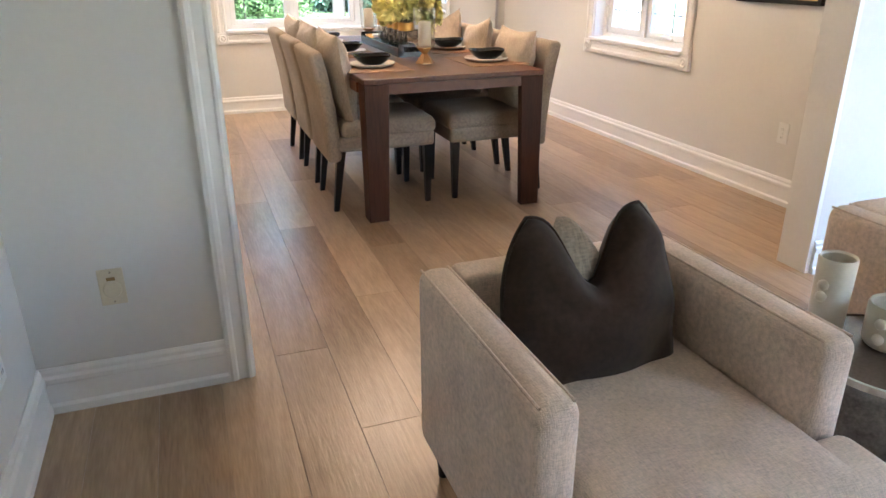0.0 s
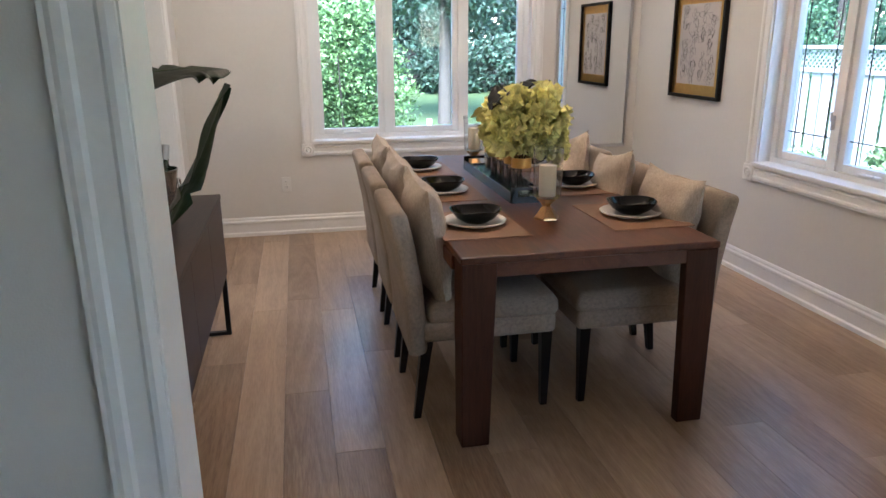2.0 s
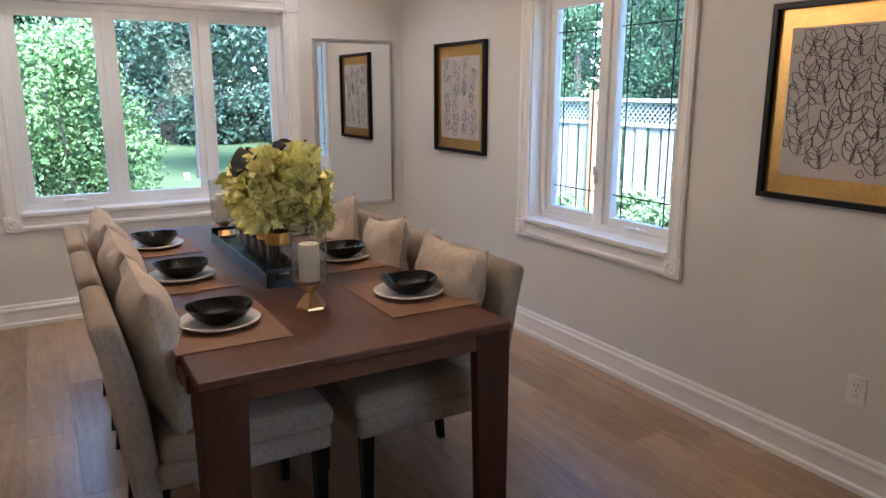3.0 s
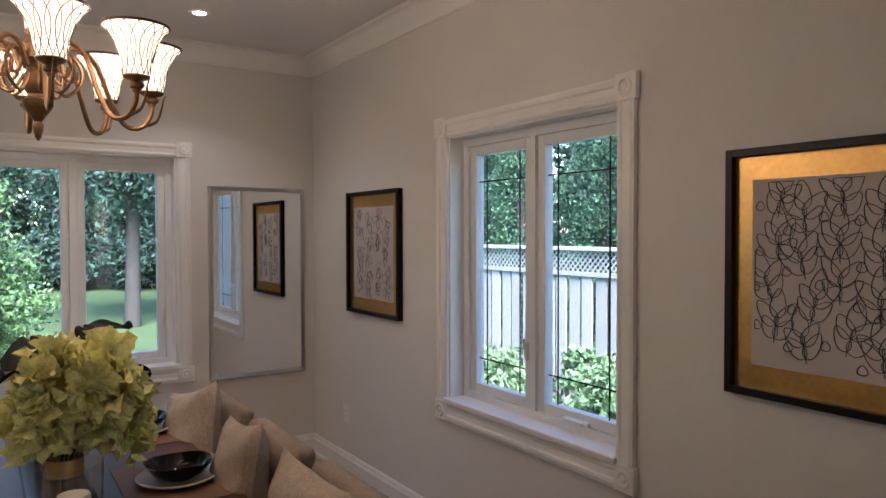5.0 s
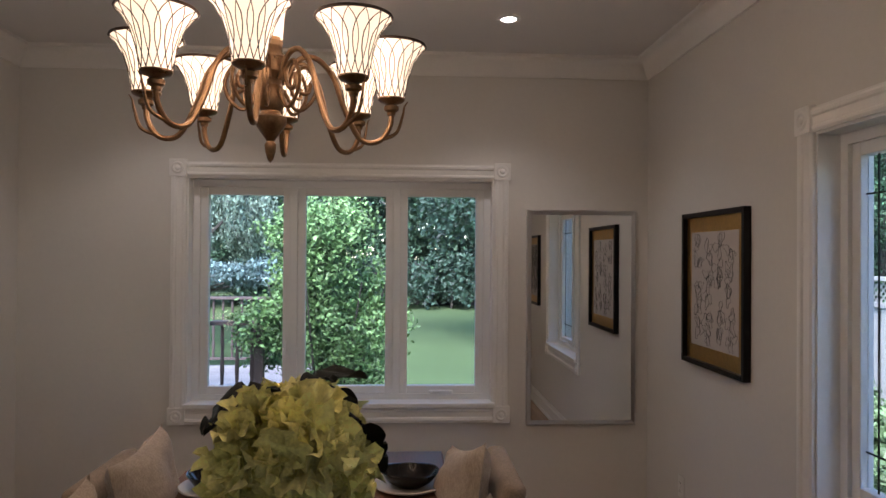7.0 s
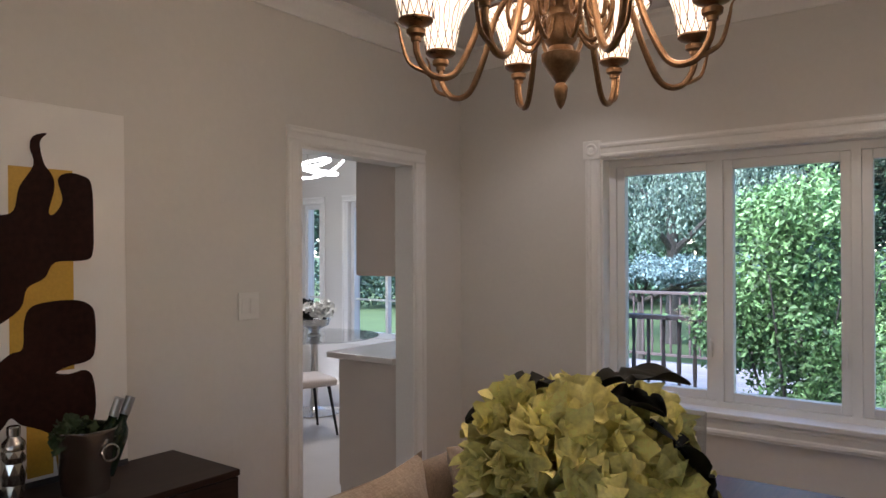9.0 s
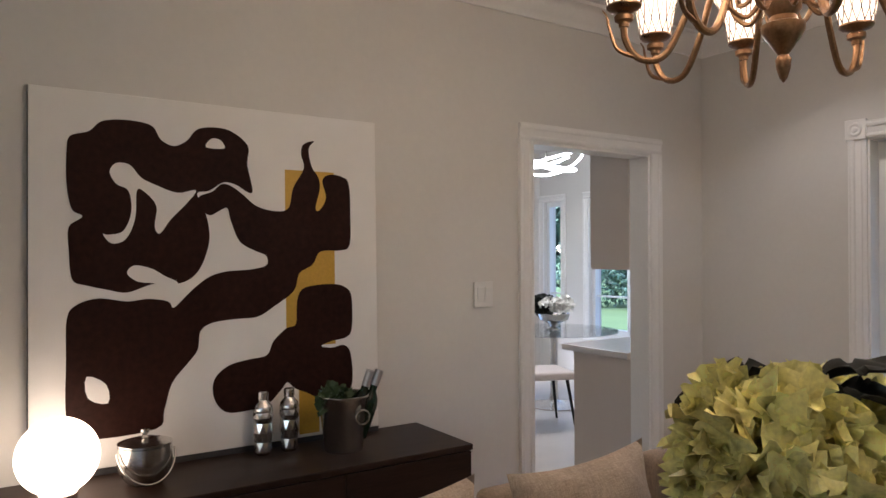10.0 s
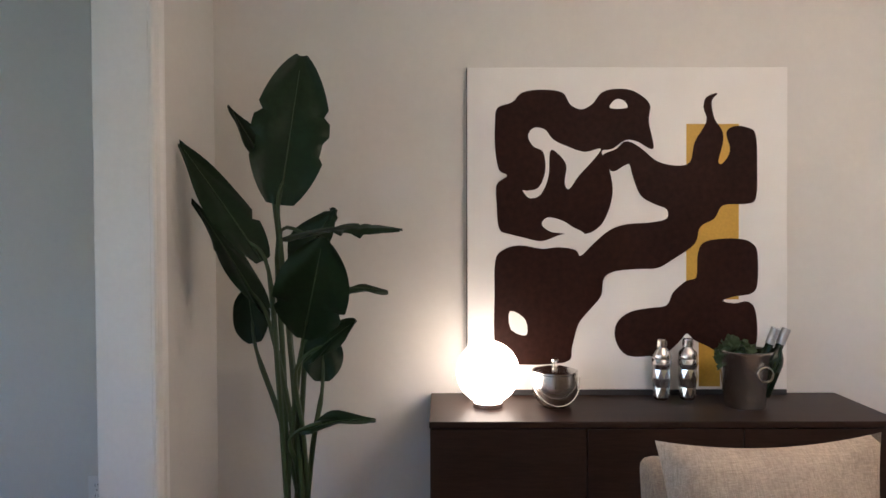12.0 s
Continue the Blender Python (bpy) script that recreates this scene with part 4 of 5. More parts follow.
part("bottle_cap", xf(lathe([(0.0145, 0.2), (0.016, 0.201), (0.016, 0.262), (0.001, 0.263)], 24), pose(0.02, 0.045, 0.05, -20, 4, 0)), bpy.data.materials["grey_capsule"], bucket, "pale bottle neck capsule", True)
petals(91, 0.055, 40, 0.03, mat("moss_leaf", (0.03, 0.055, 0.015), 0.6, var=0.3, rand=0.3, island=True), "foliage", bucket, (-0.01, -0.035, 0.185), "leafy greens")

# ---- potted bird-of-paradise plant in the corner ----
plant = thing("potted_plant", "tall potted bird-of-paradise plant with broad dark leaves", "plant", (0.015, 2.66, 0))
part("pot", lathe([(0.001, 0), (0.105, 0), (0.11, 0.01), (0.14, 0.30), (0.143, 0.31), (0.135, 0.31), (0.13, 0.28), (0.001, 0.275)], 40), POTGREY, plant, "", True)


def frond(base, tip, width, face, bend, seed, cuts=1, fold=0.15, point=0.25):
    """A blade from base to tip whose upper side looks towards face, and its stalk from the pot."""
    b, t = Vector(base), Vector(tip)
    d = (t - b)
    y = d.normalized()
    z = Vector(face)
    z = (z - y * z.dot(y)).normalized()
    x = y.cross(z)
    m = Matrix((x, y, z)).transposed().to_4x4()
    m.translation = b
    lf = part("leaf", xf(broad_leaf(d.length, width, bend, seed, cuts, fold, point), m), PALMLEAF, plant, "", True)
    part("midrib", xf(tube([(0, d.length * k / 10, 0.0015 - bend * d.length * k * k / 100) for k in range(10)], [0.0032 - 0.00025 * k for k in range(10)], 6), m), PALMSTEM, lf, "", True)
    rn = random.Random(seed)
    a = rn.uniform(0, 6.28)
    foot = Vector((0.05 * math.cos(a), 0.05 * math.sin(a), 0.27))
    part("stalk", tube(smoothline([foot, foot.lerp(b, 0.5) + Vector((0.0, 0.0, 0.08)) - y * 0.02, b - y * 0.04, b + y * 0.08], 5, False), [0.0095] * 10 + [0.0065] * 5 + [0.004], 6), PALMSTEM, plant, "", True)


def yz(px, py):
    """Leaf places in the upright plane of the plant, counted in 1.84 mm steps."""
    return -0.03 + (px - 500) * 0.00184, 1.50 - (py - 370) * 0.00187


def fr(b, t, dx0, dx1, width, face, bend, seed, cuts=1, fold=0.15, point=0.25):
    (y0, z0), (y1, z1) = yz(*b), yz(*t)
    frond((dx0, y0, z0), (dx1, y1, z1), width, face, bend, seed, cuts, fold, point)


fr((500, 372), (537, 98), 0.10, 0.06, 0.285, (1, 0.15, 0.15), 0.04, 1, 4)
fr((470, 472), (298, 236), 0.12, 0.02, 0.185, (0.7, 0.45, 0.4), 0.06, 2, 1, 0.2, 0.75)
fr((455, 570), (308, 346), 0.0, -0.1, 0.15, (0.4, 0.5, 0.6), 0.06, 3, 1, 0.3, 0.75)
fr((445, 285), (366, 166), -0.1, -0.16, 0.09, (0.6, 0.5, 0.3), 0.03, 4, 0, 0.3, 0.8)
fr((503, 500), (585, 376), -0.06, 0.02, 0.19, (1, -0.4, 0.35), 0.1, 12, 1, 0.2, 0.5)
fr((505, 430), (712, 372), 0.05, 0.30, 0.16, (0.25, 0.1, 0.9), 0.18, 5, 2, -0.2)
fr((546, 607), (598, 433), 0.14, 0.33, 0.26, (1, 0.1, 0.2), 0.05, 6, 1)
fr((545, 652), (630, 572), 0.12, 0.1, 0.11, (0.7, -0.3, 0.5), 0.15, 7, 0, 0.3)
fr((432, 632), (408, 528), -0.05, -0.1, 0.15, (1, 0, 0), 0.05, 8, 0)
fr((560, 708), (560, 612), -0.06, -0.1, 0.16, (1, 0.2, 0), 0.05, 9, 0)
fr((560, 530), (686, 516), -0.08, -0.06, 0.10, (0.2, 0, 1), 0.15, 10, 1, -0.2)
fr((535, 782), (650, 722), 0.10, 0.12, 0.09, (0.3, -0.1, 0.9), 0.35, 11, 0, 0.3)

# ---- mirror and framed drawings ----
mirror = thing("wall_mirror", "tall wall mirror in a slim silver frame", "mirror", (2.566, YB, 0.610))
MW, MH = 0.656, 1.27
part("mirror_glass", boxes((0.028, MW - 0.028, -0.02, -0.004, 0.028, MH - 0.028)), MIRROR, mirror)
bm = bmesh.new()
prof = [(0, 0), (0, 0.022), (0.006, 0.026), (0.03, 0.017), (0.03, 0)]
shape_sweep(bm, prof, [((0, 0, 0), (1, 0, 1), (0, -1, 0)), ((MW, 0, 0), (-1, 0, 1), (0, -1, 0)), ((MW, 0, MH), (-1, 0, -1), (0, -1, 0)), ((0, 0, MH), (1, 0, -1), (0, -1, 0))], True)
part("frame", bm, SILVER, mirror)


def drawing(y0, z0, w, h, seed, label, leafy):
    """A framed line drawing on the right wall: black frame, gold mount, pale paper and inked leaves."""
    d = thing("framed_drawing", label, "picture", group="framed drawings")
    d.matrix_world = pose(XR, y0, z0)
    f = 0.024
    part("frame", boxes((-0.034, 0, 0, f, 0, h), (-0.034, 0, w - f, w, 0, h), (-0.034, 0, f, w - f, 0, f), (-0.034, 0, f, w - f, h - f, h), bevel=0.002), BLACKWOOD, d)
    part("gold_mount", boxes((-0.012, -0.002, f, w - f, f, h - f)), GOLD, d)
    mx, mz = 0.058, 0.072
    part("paper", boxes((-0.0145, -0.0125, f + mx, w - f - mx, f + mz, h - f - mz)), PAPER, d)
    rnd = random.Random(seed)
    X0, X1, Z0, Z1 = f + mx + 0.03, w - f - mx - 0.03, f + mz + 0.03, h - f - mz - 0.03
    def blade(cy, cz_, a, lh, lw, wob=0.0):
        pts = []
        for k in range(16):
            t = 2 * math.pi * k / 16
            s = math.sin(t)
            u = lw * s * (1 + wob * math.sin(3 * t + cy * 40)) * (1 - 0.35 * math.cos(t))
            v = lh * (math.cos(t) + 1) / 2
            pts.append((-0.0153, min(max(cy + u * math.cos(a) - v * math.sin(a), X0 - 0.02), X1 + 0.02), min(max(cz_ + u * math.sin(a) + v * math.cos(a), Z0 - 0.02), Z1 + 0.02)))
        part("ink_stroke", tube(pts, 0.0013 if leafy else 0.0009, 4, None, True), INK, d)

    cols, rows_ = (4, 4) if leafy else (4, 5)
    for i in range(cols):
        for j in range(rows_):
            cy = X0 + (X1 - X0) * (i + 0.5 + rnd.uniform(-0.15, 0.15)) / cols
            cz_ = Z0 + (Z1 - Z0) * (j + 0.12 + 0.4 * (i % 2) - 0.2 + rnd.uniform(-0.06, 0.06)) / rows_
            lean = rnd.uniform(-0.35, 0.35)
            if leafy:
                st_ = 0.075
                top_ = (cy - st_ * math.sin(lean), cz_ + st_ * math.cos(lean))
                part("ink_stroke", tube([(-0.0153, cy, cz_), (-0.0153, *top_)], 0.0012, 4), INK, d)
                blade(*top_, lean, 0.088, 0.024)
                for q in range(2):
                    f_ = 0.2 + 0.5 * q
                    for s in (1, -1):
                        blade(cy + (top_[0] - cy) * f_, cz_ + (top_[1] - cz_) * f_, lean + s * rnd.uniform(0.55, 0.85), rnd.uniform(0.07, 0.098), rnd.uniform(0.018, 0.025))
                blade(cy + 0.055, cz_ - 0.01 + rnd.uniform(0, 0.05), 0, 0.028, 0.013)
            else:
                for q in range(4):
                    blade(cy, cz_ + 0.03, rnd.uniform(0, 6.28), rnd.uniform(0.05, 0.08), rnd.uniform(0.014, 0.024), 0.5)


drawing(2.848, 1.078, 0.613, 0.752, 3, "black framed leaf line drawing with a gold mount", True)
drawing(5.513, 1.08, 0.661, 0.745, 8, "black framed abstract line drawing with a gold mount", False)


# ---- chandelier ----
ch = thing("chandelier", "antique bronze eight-arm chandelier with pleated glass shades", "chandelier", (CHX, CHY, 0))
part("finial", lathe([(r, 2.05 + (z - 2.05) * 1.15) for r, z in [(0.001, 1.880), (0.008, 1.888), (0.014, 1.905), (0.016, 1.922), (0.010, 1.93), (0.036, 1.962), (0.042, 1.972), (0.043, 1.985), (0.03, 1.99), (0.026, 2.0), (0.036, 2.012), (0.036, 2.05), (0.028, 2.06), (0.030, 2.075), (0.045, 2.09), (0.045, 2.125), (0.03, 2.14), (0.028, 2.16), (0.001, 2.162)]], 24), BRONZE, ch, "turned bronze hub and finial", True)
part("column", lathe([(0.028, 2.1625), (0.032, 2.18), (0.024, 2.19), (0.018, 2.28), (0.022, 2.30), (0.03, 2.42), (0.064, 2.43), (0.064, 2.437), (0.02, 2.445), (0.014, 2.46), (0.012, 2.66), (0.02, 2.67)], 20), BRONZE, ch, "", True)
part("column_glass", lathe([(0.03, 2.19), (0.034, 2.25), (0.046, 2.32), (0.062, 2.42), (0.06, 2.425), (0.044, 2.325), (0.032, 2.25), (0.028, 2.19)], 24), SHADEGLOW, ch, "pleated glass sleeve", True)
part("canopy", lathe([(0.02, 2.6705), (0.07, 2.735), (0.075, 2.775), (0.07, CZ - 0.001), (0.001, CZ - 0.001)], 32), BRONZE, ch, "", True)
AR = 0.324
SHADE = [(r * 1.0, z * 0.93) for r, z in [(0.036, 0), (0.039, 0.02), (0.046, 0.06), (0.058, 0.10), (0.075, 0.132), (0.090, 0.148), (0.0915, 0.152), (0.087, 0.149), (0.072, 0.133), (0.055, 0.10), (0.043, 0.06), (0.036, 0.02)]]
arm_line = smoothline([(0.035, 0, 2.05), (0.075, 0, 2.005), (0.118, 0, 2.03), (0.128, 0, 2.07), (0.1, 0, 2.105), (0.07, 0, 2.085), (0.078, 0, 2.05), (0.105, 0, 2.045), (0.112, 0, 2.068)], 6, False)
arm_main = smoothline([(0.04, 0, 2.07), (0.075, 0, 2.118), (0.125, 0, 2.125), (0.175, 0, 2.085), (0.21, 0, 2.01), (0.255, 0, 1.945), (0.308, 0, 1.94), (0.341, 0, 1.975), (0.345, 0, 2.02)], 7, False)
curl = smoothline([(0.32, 0, 1.945), (0.36, 0, 1.96), (0.378, 0, 2.0), (0.383, 0, 2.02), (0.393, 0, 2.032)], 5, False)
arm_main, curl, arm_line = ([(x * 0.94, y, 2.05 + (z - 2.05) * 1.2) for x, y, z in line] for line in (arm_main, curl, arm_line))
arm_mesh = mesh_of(tube(arm_main, 0.0076, 8), "arm", BRONZE, True)
scroll_mesh = mesh_of(tube(arm_line, 0.0055, 6), "scroll", BRONZE, True)
curl_mesh = mesh_of(tube(curl, [0.006 - 0.00024 * q for q in range(21)], 6), "curl", BRONZE, True)
rosette_mesh = mesh_of(lathe([(0.001, -0.012), (0.012, -0.009), (0.017, 0), (0.012, 0.009), (0.001, 0.012)], 8, None, (0, 0, 0)), "boss", BRONZE, True)
cup_mesh = mesh_of(lathe([(r, z - 0.015) for r, z in [(0.001, 2.003), (0.011, 2.004), (0.012, 2.013), (0.020, 2.018), (0.021, 2.028), (0.013, 2.035), (0.032, 2.041), (0.038, 2.047), (0.038, 2.051), (0.001, 2.051)]], 20, None, (AR, 0, 0)), "cup", BRONZE, True)
SZ0 = 2.0365
shade_mesh = mesh_of(lathe([(r, z + SZ0) for r, z in SHADE], 40, None, (AR, 0, 0)), "shade", SHADEGLOW, True)
rb = bmesh.new()
tube([(AR + 0.0915 * math.cos(t), 0.0915 * math.sin(t), SZ0 + 0.1412) for t in [2 * math.pi * k / 40 for k in range(40)]], 0.0042, 6, rb, True)
rim_mesh = mesh_of(rb, "rim", WIRE, True)
WIRE_LINE = ((0.0365, 0.0), (0.0385, 0.018), (0.042, 0.04), (0.046, 0.06), (0.0515, 0.08), (0.058, 0.10), (0.067, 0.118), (0.077, 0.1345), (0.0905, 0.1485))
wire_meshes = []
for w in (1, -1):
    pts = []
    for q, (r, z) in enumerate(WIRE_LINE):
        a = w * 0.36 * math.sin(math.pi * q / 8)
        pts.append(((r + 0.0007) * math.cos(a), (r + 0.0007) * math.sin(a), SZ0 + z * 0.93))
    wire_meshes.append(mesh_of(tube(pts, 0.0014, 4), "wire", WIRE))
for i in range(8):
    turn = pose(0, 0, 0, 0, 0, 2 + 45 * i)
    for nm, me in (("arm", arm_mesh), ("scroll", scroll_mesh), ("curl", curl_mesh), ("cup", cup_mesh), ("shade", shade_mesh), ("rim", rim_mesh)):
        o = new(nm, me)
        o.parent = ch
        o.matrix_basis = turn
        if nm == "shade":
            o.visible_shadow = False
            tagged(o, "flared cream glass shade, lit")
            for k in range(14):
                for me_w in wire_meshes:
                    wr = new("wire", me_w)
                    wr.parent = o
                    wr.matrix_basis = pose(AR, 0, 0, 0, 0, 360 * k / 14)

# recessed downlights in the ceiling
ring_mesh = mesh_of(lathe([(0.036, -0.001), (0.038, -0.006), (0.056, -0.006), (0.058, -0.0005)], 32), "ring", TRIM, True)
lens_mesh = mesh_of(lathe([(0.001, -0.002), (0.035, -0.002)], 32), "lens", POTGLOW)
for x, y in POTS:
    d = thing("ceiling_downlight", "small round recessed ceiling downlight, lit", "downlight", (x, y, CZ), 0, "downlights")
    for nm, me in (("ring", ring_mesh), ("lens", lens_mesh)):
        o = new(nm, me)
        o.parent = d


# ---- outlets and switches ----
def outlet(m, label="white duplex wall outlet with cover plate", almond=False):
    o = thing("wall_outlet", label, "outlet")
    o.matrix_world = m
    part("cover_plate", boxes((-0.036, 0.036, -0.006, 0, -0.058, 0.058), bevel=0.002), ALMOND if almond else PLATE, o)
    if almond:
        part("flap", xf(lathe([(0.001, 0.004), (0.024, 0.004), (0.027, 0)], 28), pose(0, -0.0061, -0.008, 90, 0, 0)), ALMOND, o, "round hinged flap", True)
        part("hinge", boxes((-0.012, 0.012, -0.009, -0.0062, 0.022, 0.032)), mat("dull_brass", (0.3, 0.2, 0.08), 0.4, 0.8), o)
    else:
        for z in (-0.022, 0.022):
            part("socket", boxes((-0.016, 0.016, -0.009, -0.0062, z - 0.015, z + 0.015), bevel=0.002), PLATE, o)
            part("slots", boxes((-0.007, -0.005, -0.0096, -0.0091, z - 0.006, z + 0.006), (0.005, 0.007, -0.0096, -0.0091, z - 0.006, z + 0.006)), DARKHOLE, o)
    for z in (-0.048, 0.048) if almond else (0.0,):
        part("screw", xf(lathe([(0.001, 0.0012), (0.003, 0.001), (0.0034, 0)], 10), pose(0, -0.0062, z, 90, 0, 0)), STEEL, o)
    return o


outlet(pose(0.357, YB, 0.405))
outlet(pose(XR, 2.97, 0.396, 0, 0, -90))
outlet(pose(XR, 6.244, 0.405, 0, 0, -90))
outlet(pose(-0.108, YN0, 0.391), "almond coloured central vacuum inlet plate with round flap", True)
outlet(pose(XL, 1.77, 0.36, 0, 0, 90))
sw = thing("light_switch", "white double rocker light switch on the wall", "switch")
sw.matrix_world = pose(XL, 5.128, 1.306, 0, 0, 90)
part("cover_plate", boxes((-0.055, 0.055, -0.006, 0, -0.06, 0.06), bevel=0.002), PLATE, sw)
for x in (-0.023, 0.023):
    part("rocker", xf(boxes((-0.017, 0.017, -0.005, 0, -0.034, 0.034), bevel=0.0015), pose(x, -0.0058, 0, 4, 0, 0)), PLATE, sw)

# ---- front room: armchairs, cushion, side table and vases ----
def armchair(at, turn):
    a = thing("armchair", "square beige tweed armchair with straight padded arms", "armchair", at, turn, "armchairs in the front room")
    w, d, h = 0.725, 0.76, 0.60
    part("seat_base", soft_box(-w / 2 + 0.085, w / 2 - 0.085, -d / 2 + 0.09, d / 2 - 0.11, 0.10, 0.27, 0.015), TWEED, a, "", True)
    part("seat_cushion", soft_box(-w / 2 + 0.088, w / 2 - 0.088, -d / 2 - 0.06, d / 2 - 0.12, 0.25, 0.395, 0.035, 0.02), TWEED, a, "", True)
    for s in (-1, 1):
        part("arm", soft_box(s * (w / 2 - 0.047) - 0.047, s * (w / 2 - 0.047) + 0.047, -d / 2 + 0.11, d / 2, 0.10, h, 0.034), TWEED, a, "", True)
    part("backrest", soft_box(-w / 2 + 0.088, w / 2 - 0.088, d / 2 - 0.11, d / 2, 0.10, h, 0.018), TWEED, a, "", True)
    part("seat_front", soft_box(-w / 2 + 0.012, w / 2 - 0.012, -d / 2 - 0.063, -d / 2 + 0.104, 0.252, 0.397, 0.035, 0.006), TWEED, a, "", True)
    for s in (-1, 1):
        for e in (0.012, 0.081):
            x = s * (w / 2 - e)
            part("welt", tube([(x, -d / 2 + 0.13, h - 0.006), (x, d / 2 - 0.012, h - 0.006)], 0.0035, 6), TWEED, a, "", True)
    for sx in (-1, 1):
        for sy in (-1, 1):
            part("foot", xf(lathe([(0.001, 0), (0.015, 0), (0.022, 0.105), (0.001, 0.105)], 12), pose(sx * (w / 2 - 0.05), sy * (d / 2 - (0.06 if sy > 0 else 0.16)), 0)), BLACKWOOD, a, "black wooden foot", True)
    return a


armchair((1.018, 1.085, 0), 0.5)
armchair((2.345, 1.10, 0), 0)
vc = part("cushion", pillow(0.50, 0.47, 0.17, 31, 0.17, 0.34), VELVET, None, "", True)
vc.matrix_world = pose(1.0, 1.22, 0.563, 0, 0, 2) @ pose(0, 0, 0, -14, 0, 0)
pts = []
for u, v in [(-1, q / 10) for q in range(-10, 10)] + [(q / 10, 1) for q in range(-10, 10)] + [(1, -q / 10) for q in range(-10, 10)] + [(-q / 10, -1) for q in range(-10, 10)]:
    px = u * (1 - 0.10 * (1 - v * v) * abs(u)) * 0.25
    pz = v * (1 - 0.10 * (1 - u * u) * abs(v)) * 0.235
    if v > -0.2:
        pz -= 0.17 * math.exp(-(u / 0.42) ** 2) * (v + 0.2) / 1.2
    px, pz = px * (1 - 0.10 * u * u * v * v), (pz + 0.0) * (1 - 0.10 * u * u * v * v)
    pts.append((px * (1 - 0.34 * max(0.0, v) ** 2), 0, pz))
part("piping", tube(pts, 0.005, 6, None, True), VELVET, vc, "", True)
tagged(vc, "dark brown velvet cushion, chopped at the top, on the armchair", "cushion")
vp = part("cushion", pillow(0.36, 0.36, 0.12, 37, 0.12, 0.2), GREEKKEY, None, "", True)
vp.matrix_world = pose(1.09, 1.30, 0.58, 0, 0, 4) @ pose(0, 0, 0, -12, 0, 0)
tagged(vp, "beige patterned cushion behind the velvet cushion", "cushion")

st = thing("side_table", "round hammered dark metal drum side table with glossy top", "side table", (1.66, 0.94, 0))
part("drum", lathe([(0.001, 0), (0.17, 0), (0.185, 0.03), (0.19, 0.2), (0.185, 0.405), (0.17, 0.425), (0.001, 0.425)], 48), HAMMERED, st, "", True)
part("top", lathe([(0.001, 0.426), (0.19, 0.426), (0.193, 0.431), (0.193, 0.436), (0.19, 0.44), (0.001, 0.44)], 64), mat("smoked_glass", (0.11, 0.08, 0.065), 0.1, var=0.2), st, "glossy dark top with a metal rim", True)

part("rim", lathe([(0.1932, 0.424), (0.2, 0.425), (0.2, 0.441), (0.1932, 0.442)], 64), STEEL, st, "bright metal rim", True)


def beaded(bm, n, r, z0, dz):
    for k in range(n):
        bmesh.ops.create_icosphere(bm, subdivisions=2, radius=0.014, matrix=Matrix.Translation((-r * math.cos(0.2), -r * math.sin(0.2), z0 + dz * k)))
    return bm


va = thing("ceramic_vase", "tall cream ceramic cylinder vase with raised beads", "vase", (1.60, 1.09, 0.4405))
part("body", lathe([(0.001, 0), (0.039, 0), (0.042, 0.006), (0.044, 0.19), (0.042, 0.195), (0.037, 0.191), (0.036, 0.01), (0.001, 0.008)], 40), CERAMIC, va, "", True)
part("bead", beaded(bmesh.new(), 2, 0.043, 0.10, 0.03), CERAMIC, va, "", True)
vb = thing("ceramic_vase", "short cream ceramic pot with raised beads", "vase", (1.685, 0.975, 0.4405))
part("body", lathe([(0.001, 0), (0.056, 0), (0.062, 0.008), (0.064, 0.10), (0.06, 0.106), (0.054, 0.102), (0.052, 0.012), (0.001, 0.01)], 40), CERAMIC, vb, "", True)
part("bead", beaded(bmesh.new(), 2, 0.064, 0.03, 0.04), CERAMIC, vb, "", True)

# ---- kitchen beyond the doorway ----
KX0, KYa, KYb = -4.6, 3.6, 9.2
TILE = mat("pale_floor_tile", (0.50, 0.46, 0.41), 0.35, var=0.1, scale=4)
CAB = mat("white_cabinet", (0.60, 0.53, 0.47), 0.4, var=0.02)
QUARTZ = mat("pale_quartz", (0.66, 0.62, 0.58), 0.2, var=0.06, scale=25)
setting("floor_kitchen", boxes((KX0, XL - 0.13, KYa, KYb, -0.2, -0.001)), TILE, "pale beige tiled kitchen floor", "floor")
setting("ceiling_kitchen", boxes((KX0 - 0.2, XL - 0.13, KYa - 0.2, KYb + 0.2, CZ, CZ + 0.15)), CEIL, "white kitchen ceiling", "ceiling")
setting("wall_kitchen_end", boxes((KX0 - 0.2, -4.52, KYb, KYb + 0.2, 0, CZ), (-4.2, -3.72, KYb, KYb + 0.2, 0, CZ), (-2.5, XL - 0.13, KYb, KYb + 0.2, 0, CZ), (-4.52, -4.2, KYb, KYb + 0.2, 2.15, CZ), (-3.72, -2.5, KYb, KYb + 0.2, 2.15, CZ), (-4.52, -4.2, KYb, KYb + 0.2, 0, 0.55), (-3.72, -2.5, KYb, KYb + 0.2, 0, 0.55)), WALL, "pale grey kitchen end wall with windows", "wall")
setting("wall_kitchen_far", boxes((KX0 - 0.2, KX0, KYa - 0.2, 6.9, 0, CZ), (KX0 - 0.2, KX0, 8.0, KYb, 0, CZ), (KX0 - 0.2, KX0, 6.9, 8.0, 2.1, CZ), (KX0 - 0.2, KX0, 6.9, 8.0, 0, 0.5)), WALL, "pale grey kitchen wall with a window", "wall")
setting("wall_kitchen_near", boxes((KX0 - 0.2, XL - 0.13, KYa - 0.2, KYa, 0, CZ)), WALL, "pale grey kitchen wall", "wall")
